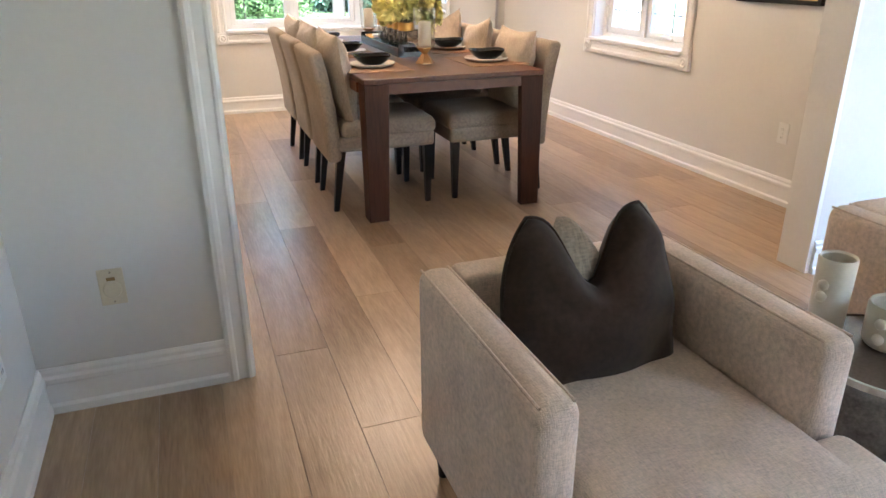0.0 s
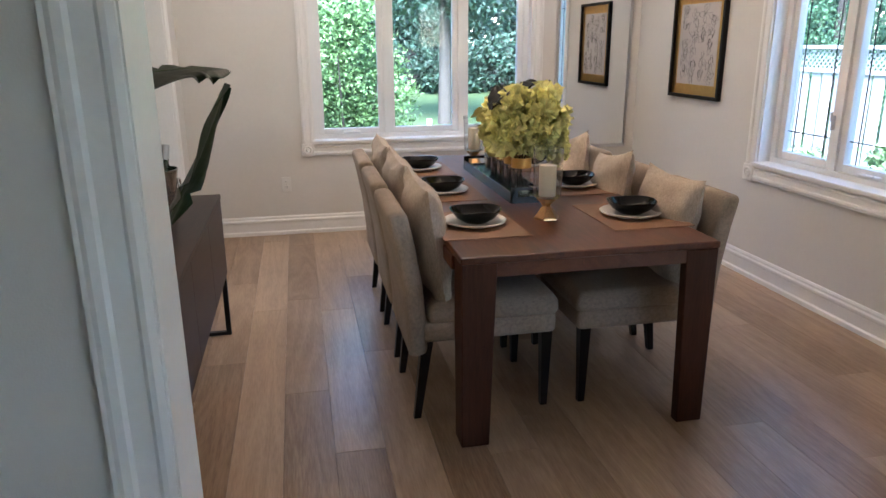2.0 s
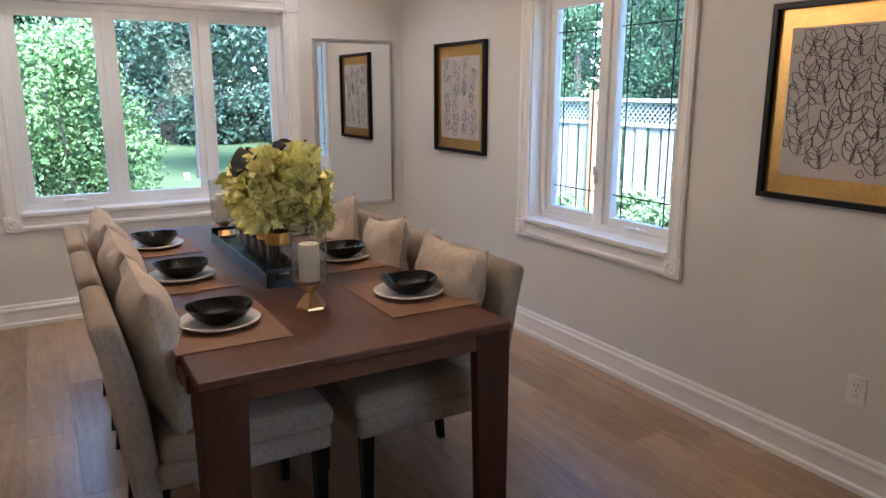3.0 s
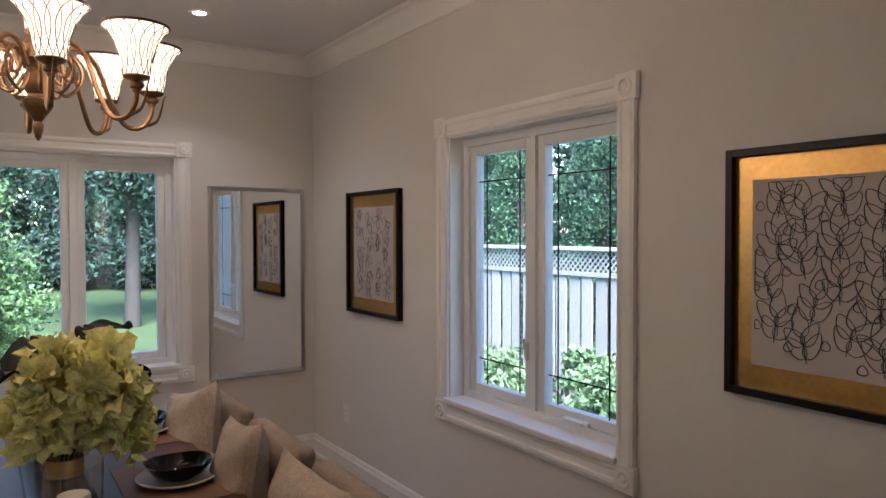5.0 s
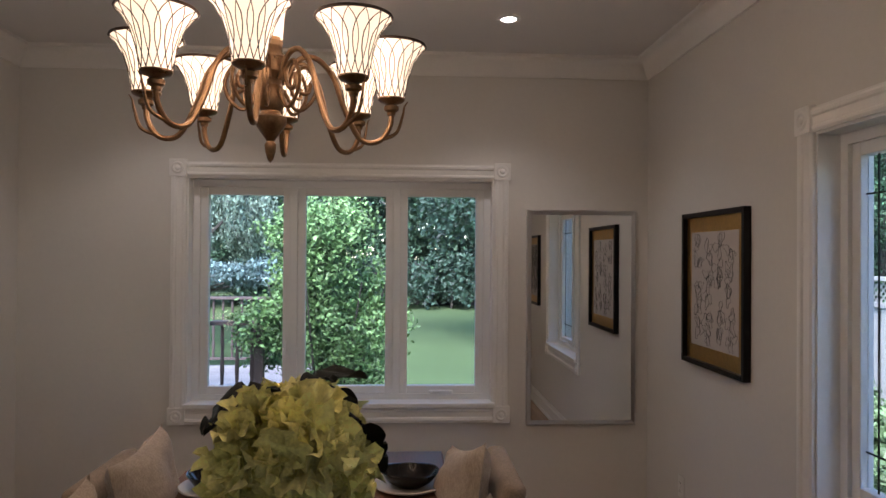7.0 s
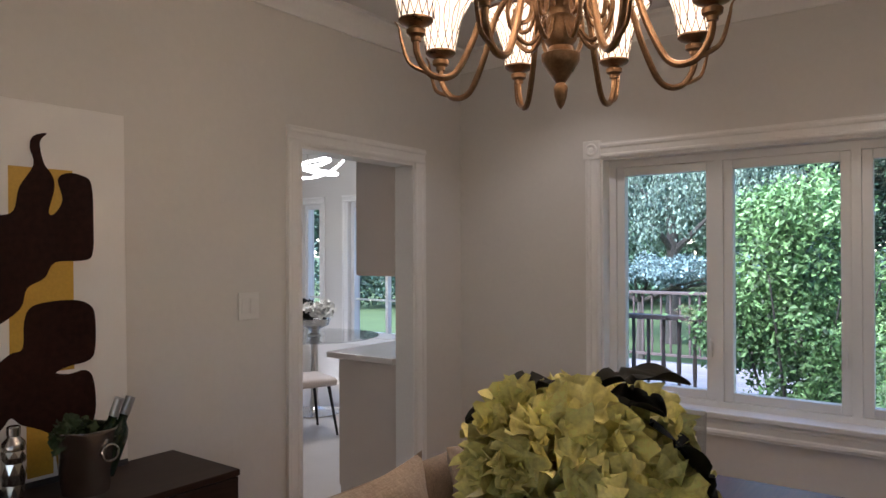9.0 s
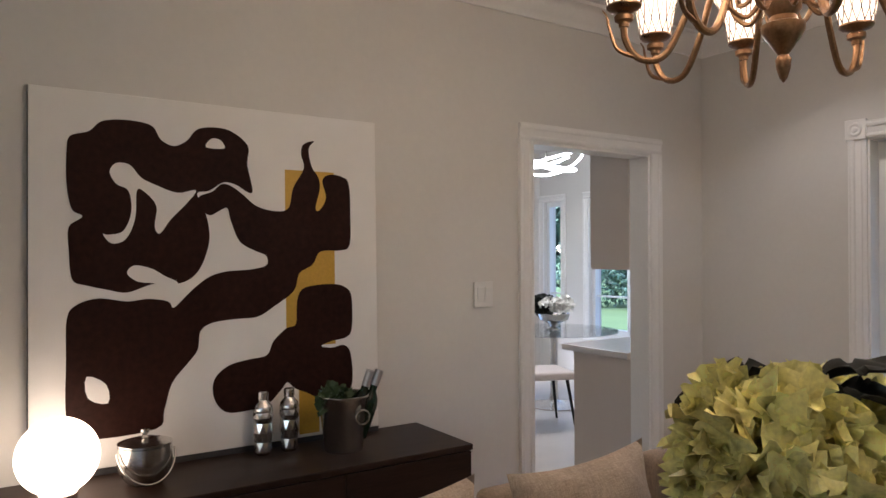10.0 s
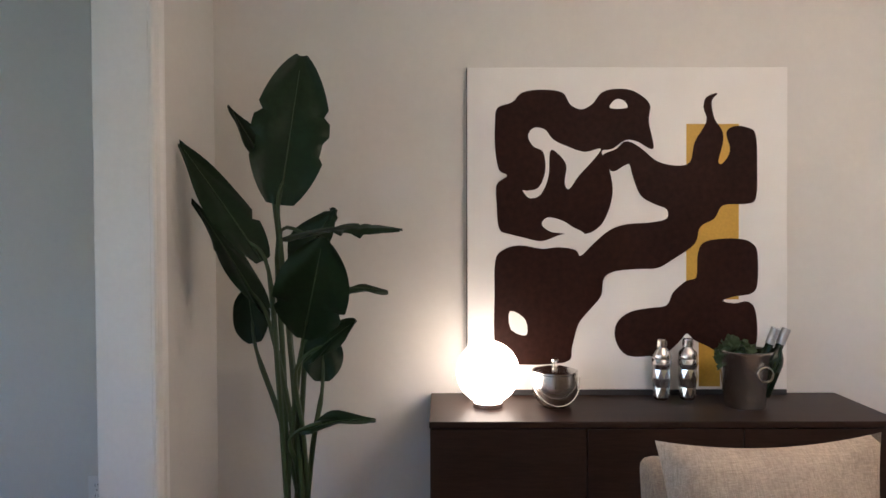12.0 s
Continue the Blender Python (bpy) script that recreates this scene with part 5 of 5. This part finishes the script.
setting("wall_kitchen_side", boxes((XL - 0.13, XL, YB + 0.2, KYb + 0.2, 0, CZ)), WALL, "pale grey kitchen side wall", "wall")
for x0, x1 in ((-4.52, -4.2), (-3.72, -2.5)):
    for x, s in ((x0, -1), (x1, 1)):
        trim((x, KYb, 0.55), (x, KYb, 2.15), (s, 0, 0), (0, -1, 0))
    trim((x0 - 0.085, KYb, 2.15), (x1 + 0.085, KYb, 2.15), (0, 0, 1), (0, -1, 0))
    trim((x0 - 0.085, KYb, 0.55), (x1 + 0.085, KYb, 0.55), (0, 0, -1), (0, -1, 0))
    kw = thing("window_3" if x0 < -4 else "window_4", "white kitchen window with a thin glazing bar", "window", (0, 0, 0), kind="structure")
    part("window_frame", boxes((x0, x0 + 0.05, KYb + 0.05, KYb + 0.12, 0.55, 2.15), (x1 - 0.05, x1, KYb + 0.05, KYb + 0.12, 0.55, 2.15), (x0 + 0.05, x1 - 0.05, KYb + 0.05, KYb + 0.12, 0.55, 0.61), (x0 + 0.05, x1 - 0.05, KYb + 0.05, KYb + 0.12, 2.09, 2.15), (x0 + 0.05, x1 - 0.05, KYb + 0.075, KYb + 0.105, 0.98, 1.0)), VINYL, kw)
    if x0 > -4:
        part("mullion", boxes((-3.18, -3.14, KYb + 0.055, KYb + 0.115, 0.61, 2.09)), VINYL, kw)
base = thing("kitchen_counter", "white peninsula base cabinet under a pale stone worktop", "cabinet", (0, 0, 0))
part("body", boxes((-0.99, -0.50, 6.33, 7.7, 0.0, 0.88), bevel=0.003), CAB, base)
part("end_panel", boxes((-0.98, -0.51, 6.31, 6.329, 0.08, 0.87)), CAB, base)
top = setting("worktop", boxes((-1.04, -0.492, 6.26, 7.72, 0.881, 0.92), bevel=0.005), QUARTZ, "pale speckled quartz worktop", "worktop")
up = thing("wall_cabinet", "white kitchen wall cabinet hung above the counter", "cabinet", (0, 0, 0))
part("body", boxes((-0.79, -0.492, 6.28, 7.6, 1.40, 2.62), bevel=0.003), CAB, up)
part("door", boxes((-0.812, -0.792, 6.29, 6.75, 1.405, 2.61), bevel=0.003), CAB, up)

kt = thing("kitchen_table", "round glass kitchen table on a chrome tulip base", "table", (-2.87, 7.86, 0))
part("tabletop", lathe([(0.001, 0.735), (0.62, 0.735), (0.625, 0.741), (0.62, 0.747), (0.001, 0.747)], 48), CLEAR, kt, "clear glass top", True)
part("pedestal", lathe([(0.001, 0), (0.25, 0), (0.255, 0.01), (0.12, 0.03), (0.05, 0.06), (0.036, 0.15), (0.036, 0.68), (0.10, 0.733), (0.001, 0.7345)], 40), STEEL, kt, "", True)


def kitchen_chair(at, turn):
    c = thing("kitchen_chair", "white kitchen chair with dark wooden legs", "chair", at, turn, "kitchen chairs")
    part("seat", soft_box(-0.22, 0.22, -0.21, 0.22, 0.42, 0.48, 0.02, 0.01), CAB, c, "pale padded seat", True)
    part("backrest", xf(soft_box(-0.2, 0.2, -0.015, 0.015, -0.16, 0.16, 0.012), pose(0, -0.24, 0.68, 10, 0, 0)), PAPER, c, "grey curved backrest", True)
    for sx in (-1, 1):
        for sy in (-1, 1):
            part("leg", tube([(sx * 0.21, sy * 0.22, 0), (sx * 0.16, sy * 0.16, 0.43)], [0.011, 0.016], 8), BLACKWOOD, c)


kitchen_chair((-2.35, 7.25, 0), -20)
kitchen_chair((-3.35, 7.3, 0), 40)
kv = thing("flower_bowl", "silver footed bowl of white hydrangeas on the glass table", "vase", (-2.87, 7.86, 0.7475))
part("bowl", lathe([(0.001, 0), (0.07, 0), (0.07, 0.01), (0.03, 0.03), (0.06, 0.06), (0.14, 0.10), (0.16, 0.16), (0.155, 0.16), (0.13, 0.11), (0.001, 0.08)], 32), STEEL, kv, "", True)
for k, (x, y) in enumerate(((0.1, 0.06), (0.02, -0.08), (0.15, -0.04))):
    petals(200 + k, 0.085, 40, 0.03, PETAL_W, "blossom", kv, (x, y, 0.24))
petals(210, 0.11, 40, 0.05, DARKLEAF, "leaves", kv, (-0.11, -0.02, 0.22), "dark green leaves")
RINGGLOW = glow("led_ring", (1.0, 0.97, 0.92), 3.0)
rl = thing("pendant_lamp", "modern looping white light ring hung from the ceiling", "lamp", (-2.55, 7.4, 2.31))
for k, (rx, ry) in enumerate(((12, 0), (-10, 14), (4, -16))):
    part("light_ring", xf(tube([(0.27 * math.cos(t), 0.27 * math.sin(t), 0.02 * math.sin(2 * t)) for t in [2 * math.pi * j / 40 for j in range(40)]], 0.011, 6, None, True), pose(0.05 * k, 0.04 * k, 0, rx, ry, 0)), RINGGLOW, rl, "", True)
part("cord", tube([(0.05, 0.04, 0.02), (0.05, 0.04, CZ - 2.325)], 0.004, 6), STEEL, rl)
part("ceiling_rose", lathe([(0.001, CZ - 2.345), (0.06, CZ - 2.345), (0.06, CZ - 2.312), (0.001, CZ - 2.312)], 24, None, (0.05, 0.04, 0)), STEEL, rl)
lamp("kitchen_light", "POINT", (-2.5, 7.4, 2.15), 8, (1.0, 0.95, 0.88), 0.25)

# ---- outdoors ----
GZ = -0.55
GRASS = mat("lawn_grass", (0.075, 0.125, 0.045), 0.9, var=0.25, scale=0.6, fine=60, bump=0.5, bscale=40)
SOIL = mat("garden_soil", (0.06, 0.045, 0.03), 0.95, var=0.3)
BARK = mat("bark", (0.07, 0.063, 0.054), 0.9, var=0.3, scale=8, bump=0.8, bscale=25, stretch=(1, 1, 0.2))
GREYWOOD = mat("weathered_white_board", (0.50, 0.49, 0.46), 0.75, var=0.15, scale=4, fine=50, stretch=(1, 1, 0.15), rand=0.12)
TANWOOD = mat("tan_post", (0.42, 0.27, 0.15), 0.7, var=0.15, stretch=(1, 1, 0.15))
DECKDARK = mat("dark_brown_rail", (0.10, 0.076, 0.07), 0.55, var=0.2)
DECKGREY = mat("pale_deck_board", (0.3, 0.29, 0.295), 0.7, var=0.15, rand=0.1)
DARKFENCE = mat("dark_far_fence", (0.05, 0.045, 0.045), 0.9, var=0.2)


def foliage_mat(name, color, rand=0.55):
    return mat(name, color, 0.55, var=0.25, scale=0.8, fine=12, rand=rand, island=True)


BUSHLEAF = foliage_mat("bush_leaf", (0.165, 0.30, 0.11))
TREELEAF = foliage_mat("tree_leaf", (0.058, 0.115, 0.062))
DARKTREE = foliage_mat("dark_tree_leaf", (0.04, 0.08, 0.055))
BLUELEAF = foliage_mat("blue_spruce_needles", (0.17, 0.26, 0.25))
CEDAR = foliage_mat("cedar_leaf", (0.06, 0.135, 0.065))
PALEBUSH = foliage_mat("pale_shrub_leaf", (0.16, 0.26, 0.12), 0.4)
setting("ground", boxes((-300, 300, -300, 300, GZ - 0.3, GZ)), GRASS, "mown green lawn and ground", "ground")


def crown(name, blobs, count, leaf, material, seed, parent=None, droop=0.0, label=""):
    """Leaves scattered in clumps: blobs are (x, y, z, rx, ry, rz); each leaf is a bent pair of triangles."""
    g = np.random.default_rng(seed)
    w = np.array([b[3] * b[4] * b[5] for b in blobs]) ** (2 / 3)
    pick = g.choice(len(blobs), count, p=w / w.sum())
    B = np.array(blobs)[pick]
    # clumps on the outside of each blob leave gaps between them
    nc = 26
    d = g.normal(size=(len(blobs) * nc, 3))
    d /= np.linalg.norm(d, axis=1)[:, None]
    d *= g.uniform(0.35, 1.0, (len(d), 1))
    cl = d[pick * nc + g.integers(0, nc, count)]
    off = cl + g.normal(scale=0.16, size=(count, 3))
    P = B[:, :3] + off * B[:, 3:]
    a = g.normal(size=(count, 3))
    a[:, 2] -= droop
    a /= np.linalg.norm(a, axis=1)[:, None]
    b = np.cross(a, g.normal(size=(count, 3)))
    b /= np.linalg.norm(b, axis=1)[:, None] + 1e-9
    L = leaf * g.uniform(0.6, 1.3, (count, 1))
    n = np.cross(a, b)
    v = np.stack([P, P + a * L * 0.5 + b * L * 0.28 + n * L * 0.1, P + a * L, P + a * L * 0.5 - b * L * 0.28 + n * L * 0.1], 1).reshape(-1, 3)
    f = np.arange(count * 4).reshape(-1, 4)
    me = bpy.data.meshes.new(name)
    me.from_pydata(v.tolist(), [], f.tolist())
    me.materials.append(material)
    ob = new(name, me)
    ob.parent = parent
    return tagged(ob, label)


def tree(name, label, at, height, trunk_r, blobs, count, leaf, material, seed, category="tree", droop=0.0):
    t = thing(name, label, category, (at[0], at[1], GZ))
    rnd = random.Random(seed)
    part("trunk", tube(smoothline([(0, 0, -0.1), (0.03, 0.02, height * 0.3), (-0.05, 0.05, height * 0.6), (0, 0, height * 0.9)], 4, False), [trunk_r * (1 - 0.065 * i) for i in range(13)], 9), BARK, t, "", True)
    for k in range(6):
        a, z = rnd.uniform(0, 6.28), height * rnd.uniform(0.3, 0.7)
        r = height * rnd.uniform(0.14, 0.24)
        part("limb", tube([(0, 0, z), (r * 0.5 * math.cos(a), r * 0.5 * math.sin(a), z + r * 0.5), (r * math.cos(a), r * math.sin(a), z + r)], [trunk_r * 0.4, trunk_r * 0.28, trunk_r * 0.1], 6), BARK, t)
    crown("crown", blobs, count, leaf, material, seed, t, droop)
    return t


def round_blobs(seed, n, h0, h1, r):
    rnd = random.Random(seed)
    out = []
    for _ in range(n):
        z = rnd.uniform(h0, h1)
        k = r * (1 - 0.55 * abs((z - h0) / (h1 - h0) - 0.4))
        a, q = rnd.uniform(0, 6.28), rnd.uniform(0.2, 0.75) * k
        s = rnd.uniform(0.32, 0.5) * k
        out.append((q * math.cos(a), q * math.sin(a), z, s, s, s * 0.8))
    return out


bush = thing("shrub", "large bright green leafy shrub outside the window", "shrub", (1.07, 9.75, GZ))
for k in range(7):
    a = 0.9 * k
    part("stem", tube([(0.12 * math.cos(a), 0.12 * math.sin(a), -0.05), (0.35 * math.cos(a), 0.35 * math.sin(a), 1.0), (0.6 * math.cos(a), 0.6 * math.sin(a), 1.9)], [0.02, 0.014, 0.006], 6), BARK, bush)
crown("crown", round_blobs(2, 38, 0.3, 2.65, 1.0) + [(0, 0, 1.2, 0.55, 0.55, 0.9)], 30000, 0.055, BUSHLEAF, 3, bush, 0.2)

# trees along the back of the garden
tree("tree", "tall garden tree with a thick grey trunk", (4.2, 19.2), 8, 0.19, round_blobs(11, 34, 2.7, 8.6, 3.4), 18000, 0.15, DARKTREE, 11)
ub = thing("utility_box", "small white plastic box on the lawn beside the tree", "box", (3.76, 19.0, GZ))
part("body", boxes((-0.06, 0.06, -0.055, 0.055, 0, 0.13), bevel=0.01), STONEWARE, ub)
part("lid", boxes((-0.068, 0.068, -0.063, 0.063, 0.1305, 0.155), bevel=0.008), STONEWARE, ub)
for k, (x, y, h, r, m, s) in enumerate(((-9, 30, 10, 4.6, TREELEAF, 21), (-3.5, 33, 12, 5.0, DARKTREE, 22), (2.0, 35, 12, 5.2, TREELEAF, 23), (7.5, 32, 12, 5.2, DARKTREE, 24), (13.5, 30, 11, 5.0, TREELEAF, 25), (-15, 24, 10, 4.6, DARKTREE, 26))):
    tree("tree", "leafy green tree at the back of the garden", (x, y), h, 0.28, round_blobs(s, 44, 0.6, h, r), 24000, 0.2, m, s)
wg = random.Random(31)
sprays = []
for _ in range(110):
    a, q = wg.uniform(0, 6.28), wg.uniform(0.3, 1.0) ** 0.6 * 2.9
    sprays.append((q * math.cos(a), q * math.sin(a), max(2.5 + wg.uniform(0, 0.6), 5.9 - 0.3 * q * q - wg.uniform(0, 2.4)), 0.3, 0.3, wg.uniform(0.5, 0.95)))
tree("weeping_tree", "pale bluish green weeping tree beyond the deck", (-3.2, 19.2), 6, 0.2, sprays, 46000, 0.085, foliage_mat("weeping_leaf", (0.14, 0.205, 0.155)), 31, "tree", 2.6)
sp = thing("spruce", "low pale blue spruce beyond the deck", "shrub", (-2.5, 15.4, GZ))
crown("crown", [(-1.9 + 0.42 * i, 0.3 * (i % 3) - 0.3, 1.74 + 0.1 * (i % 2), 0.5, 0.6, 0.2) for i in range(10)], 22000, 0.07, BLUELEAF, 33, sp, 0.4)
for k in range(8):
    part("branch", tube([(0, 0, 1.2), (0.9 * math.cos(0.8 * k), 0.4 * math.sin(0.8 * k), 1.5), (1.6 * math.cos(0.8 * k), 0.6 * math.sin(0.8 * k), 1.65)], [0.04, 0.025, 0.01], 6), BARK, sp)
part("trunk", tube([(0, 0, -0.1), (0, 0, 1.3)], [0.1, 0.05], 8), BARK, sp)
far = thing("garden_fence", "dark wooden fence at the back of the garden", "fence", (0, 33.0, GZ))
fb = mesh_of(boxes((0, 0.19, 0, 0.03, 0, 1.8)), "board", DARKFENCE)
for i in range(90):
    o = new("board", fb)
    o.parent = far
    o.location = (-2 + 0.2 * i, 0.01 * (i % 2), 0)
for k, (x, y) in enumerate(((0.5, 31.5), (3.8, 31), (6.8, 30.5), (10, 30), (-4, 31))):
    t = thing("shrub", "dark green shrub under the garden trees", "shrub", (x, y, GZ), 0, "shrubs at the back")
    part("stem", tube([(0, 0, -0.05), (0.05, 0, 1.0)], [0.05, 0.02], 6), BARK, t)
    crown("crown", round_blobs(80 + k, 12, 0.3, 2.2, 2.1), 3500, 0.22, DARKTREE, 80 + k, t)
woods = crown("far_woods", [(x, 44 + (i % 3) * 3, 5 + (i % 2) * 1.5, 5, 3, 6) for i, x in enumerate(range(-46, 60, 5))] + [(44, y, 5.5, 4, 5, 6.5) for y in range(-20, 44, 5)] + [(-44, y, 5.5, 4, 5, 6.5) for y in range(-20, 44, 5)], 40000, 1.3, DARKTREE, 77)
tagged(woods, "dense dark green trees beyond the gardens", "woods", "", "stuff")
woods.location = (0, 0, GZ)

hedge = crown("tall_hedge", [(11.5 + (i % 2), -4 + 1.6 * i, 2.2 + 2.4 * (i % 3), 1.6, 1.6, 2.2) for i in range(24)] * 1 + [(12.0, -4 + 2.5 * i, 7.2, 1.8, 2.0, 2.4) for i in range(16)], 60000, 0.2, DARKTREE, 91)
tagged(hedge, "dense dark green hedge trees behind the cedars", "hedge", "", "stuff")
hedge.location = (0, 0, GZ)
belt = crown("tree_belt", [(-22 + 2.4 * i, 39 + (i % 2), 1.6 + 3.0 * (i % 4), 2.4, 2.0, 2.6) for i in range(24)] + [(-22 + 2.4 * i, 40, 11.0, 2.6, 2.0, 3.0) for i in range(24)], 90000, 0.42, DARKTREE, 92)
tagged(belt, "dense dark green tree belt behind the garden", "trees", "", "stuff")
belt.location = (0, 0, GZ)

# fence along the side of the house: boards under a lattice, with cedars behind
FX = 6.8
fence = thing("fence", "weathered white board fence with a lattice top", "fence", (FX, 0, GZ))
bd = mesh_of(boxes((-0.012, 0.012, 0, 0.15, 0, 1.58), bevel=0.003), "board", GREYWOOD)
for i in range(66):
    o = new("board", bd)
    o.parent = fence
    o.location = (0.012 * (i % 2), -0.5 + 0.2 * i, 0.06)
for y in (-0.6, 1.9, 4.4, 6.35, 8.37, 10.8, 12.8):
    part("post", boxes((-0.06, 0.05, y - 0.055, y + 0.055, -0.2, 2.06), bevel=0.006), TANWOOD if abs(y - 8.37) < 0.1 else GREYWOOD, fence)
part("rail", boxes((-0.03, 0.06, -0.6, 12.8, 1.645, 1.69)), GREYWOOD, fence)
part("rail", boxes((-0.045, 0.06, -0.6, 12.8, 1.925, 1.965)), GREYWOOD, fence)
part("rail", boxes((0.03, 0.055, -0.6, 12.8, 0.3, 0.39)), GREYWOOD, fence)
la = bmesh.new()
for i in range(180):
    y = -0.85 + 0.075 * i
    for s in (1, -1):
        lo, hi = (y, y + 0.235) if s > 0 else (y + 0.235, y)
        vs = [la.verts.new((0.012 * s, a, z)) for a, z in ((lo, 1.69), (lo + 0.03, 1.69), (hi + 0.03, 1.925), (hi, 1.925))]
        la.faces.new(vs)
lat = part("lattice", la, GREYWOOD, fence, "diagonal wooden lattice strip")
for k in range(9):
    y, x = 1.2 + 1.55 * k, FX + 1.5 + 0.25 * (k % 2)
    t = thing("cedar", "tall narrow green cedar behind the fence", "tree", (x, y, GZ), 0, "cedars behind the fence")
    part("trunk", tube([(0, 0, -0.1), (0, 0, 4.8)], [0.1, 0.03], 8), BARK, t)
    crown("crown", [(0.1 * math.cos(3 * q), 0.1 * math.sin(3 * q), 0.9 + 0.62 * q, 0.84 - 0.06 * q, 0.84 - 0.06 * q, 0.6) for q in range(9)], 22000, 0.055, CEDAR, 100 + k, t, -0.8)
for k in range(8):
    y = 3.6 + 1.05 * k
    t = thing("shrub", "low broad-leaved green shrub beside the fence", "shrub", (5.55 + 0.35 * (k % 2), y, GZ), 0, "shrubs by the fence")
    part("stem", tube([(0, 0, -0.05), (0.05, 0, 0.6)], [0.03, 0.01], 6), BARK, t)
    crown("crown", round_blobs(60 + k, 9, 0.25, 0.85, 0.85), 4500, 0.09, PALEBUSH, 60 + k, t, 0.3)
bed = setting("flower_bed", boxes((5.0, 6.75, 2.0, 12.5, GZ + 0.004, GZ + 0.03)), SOIL, "dark garden soil along the fence", "soil")

# wooden deck with dark balusters
deck = thing("deck", "pale grey board deck outside the kitchen", "deck", (0, 0, 0))
dk = mesh_of(boxes((-5.2, 0.55, 0, 0.14, -0.035, 0), bevel=0.003), "deck_board", DECKGREY)
for i in range(45):
    o = new("deck_board", dk)
    o.parent = deck
    o.location = (0, 7.1 + 0.148 * i, -0.12)
part("joist", boxes((-5.1, 0.5, 7.15, 13.7, GZ - 0.02, -0.156)), DECKDARK, deck)


def railing(x0, x1, y, along_y=False):
    r = thing("deck_railing", "dark brown wooden deck railing with turned balusters", "railing", (0, 0, -0.12), 0, "deck railings")

    def q(a, b, c, d, z0, z1):
        return boxes((c, d, a, b, z0, z1), bevel=0.004) if along_y else boxes((a, b, c, d, z0, z1), bevel=0.004)
    part("top_rail", q(x0, x1, y - 0.07, y + 0.07, 1.03, 1.07), DECKDARK, r)
    part("bottom_rail", q(x0, x1, y - 0.025, y + 0.025, 0.1, 0.14), DECKDARK, r)
    me = mesh_of(lathe([(0.018, 0.14), (0.018, 0.25), (0.026, 0.32), (0.014, 0.4), (0.022, 0.6), (0.014, 0.78), (0.018, 0.86), (0.018, 1.03)], 8), "baluster", DECKDARK)
    n = int((x1 - x0) / 0.14)
    for i in range(n):
        o = new("baluster", me)
        o.parent = r
        p = x0 + (x1 - x0) * (i + 0.5) / n
        o.location = (y, p, 0) if along_y else (p, y, 0)
    for p in (x0, x1):
        part("post", q(p - 0.045, p + 0.045, y - 0.045, y + 0.045, 0, 1.12), DECKDARK, r)


railing(-5.1, 0.43, 13.6)
railing(-1.3, 0.43, 9.65)

# ---- floor planks ----
rnd = random.Random(12)
PLW, k = 0.19, 0
lengths = (1.2, 1.5, 1.8)
meshes = {}
x = XL - 0.05
rest = bmesh.new()
while x < LX1:
    y = LY0 - rnd.uniform(0, 1.5)
    w = min(PLW, LX1 + 0.1 - x)
    y_end = YB if x < XR else YN1 - 0.2
    while y < y_end:
        L = rnd.choice(lengths)
        near = -0.36 - PLW < x < 3.2 and -0.4 < y + L and y < YB
        if near:
            if (L, 0) not in meshes:
                meshes[(L, 0)] = mesh_of(boxes((0.0004, PLW - 0.0004, 0.0004, L - 0.0004, -0.006, 0.0), bevel=0.0008), "plank", OAK)
            o = new("plank", meshes[(L, 0)])
            o.parent = floor
            o.location = (x, y, 0)
            k += 1
        else:
            box(rest, x + 0.001, x + w - 0.001, y + 0.001, min(y + L, YN1 - 0.1 if x > XR else YB + 0.1) - 0.001, -0.006, 0.0)
        y += L
    x += PLW
tagged(part("far_planks", rest, OAK, floor), "", "", "", "stuff")
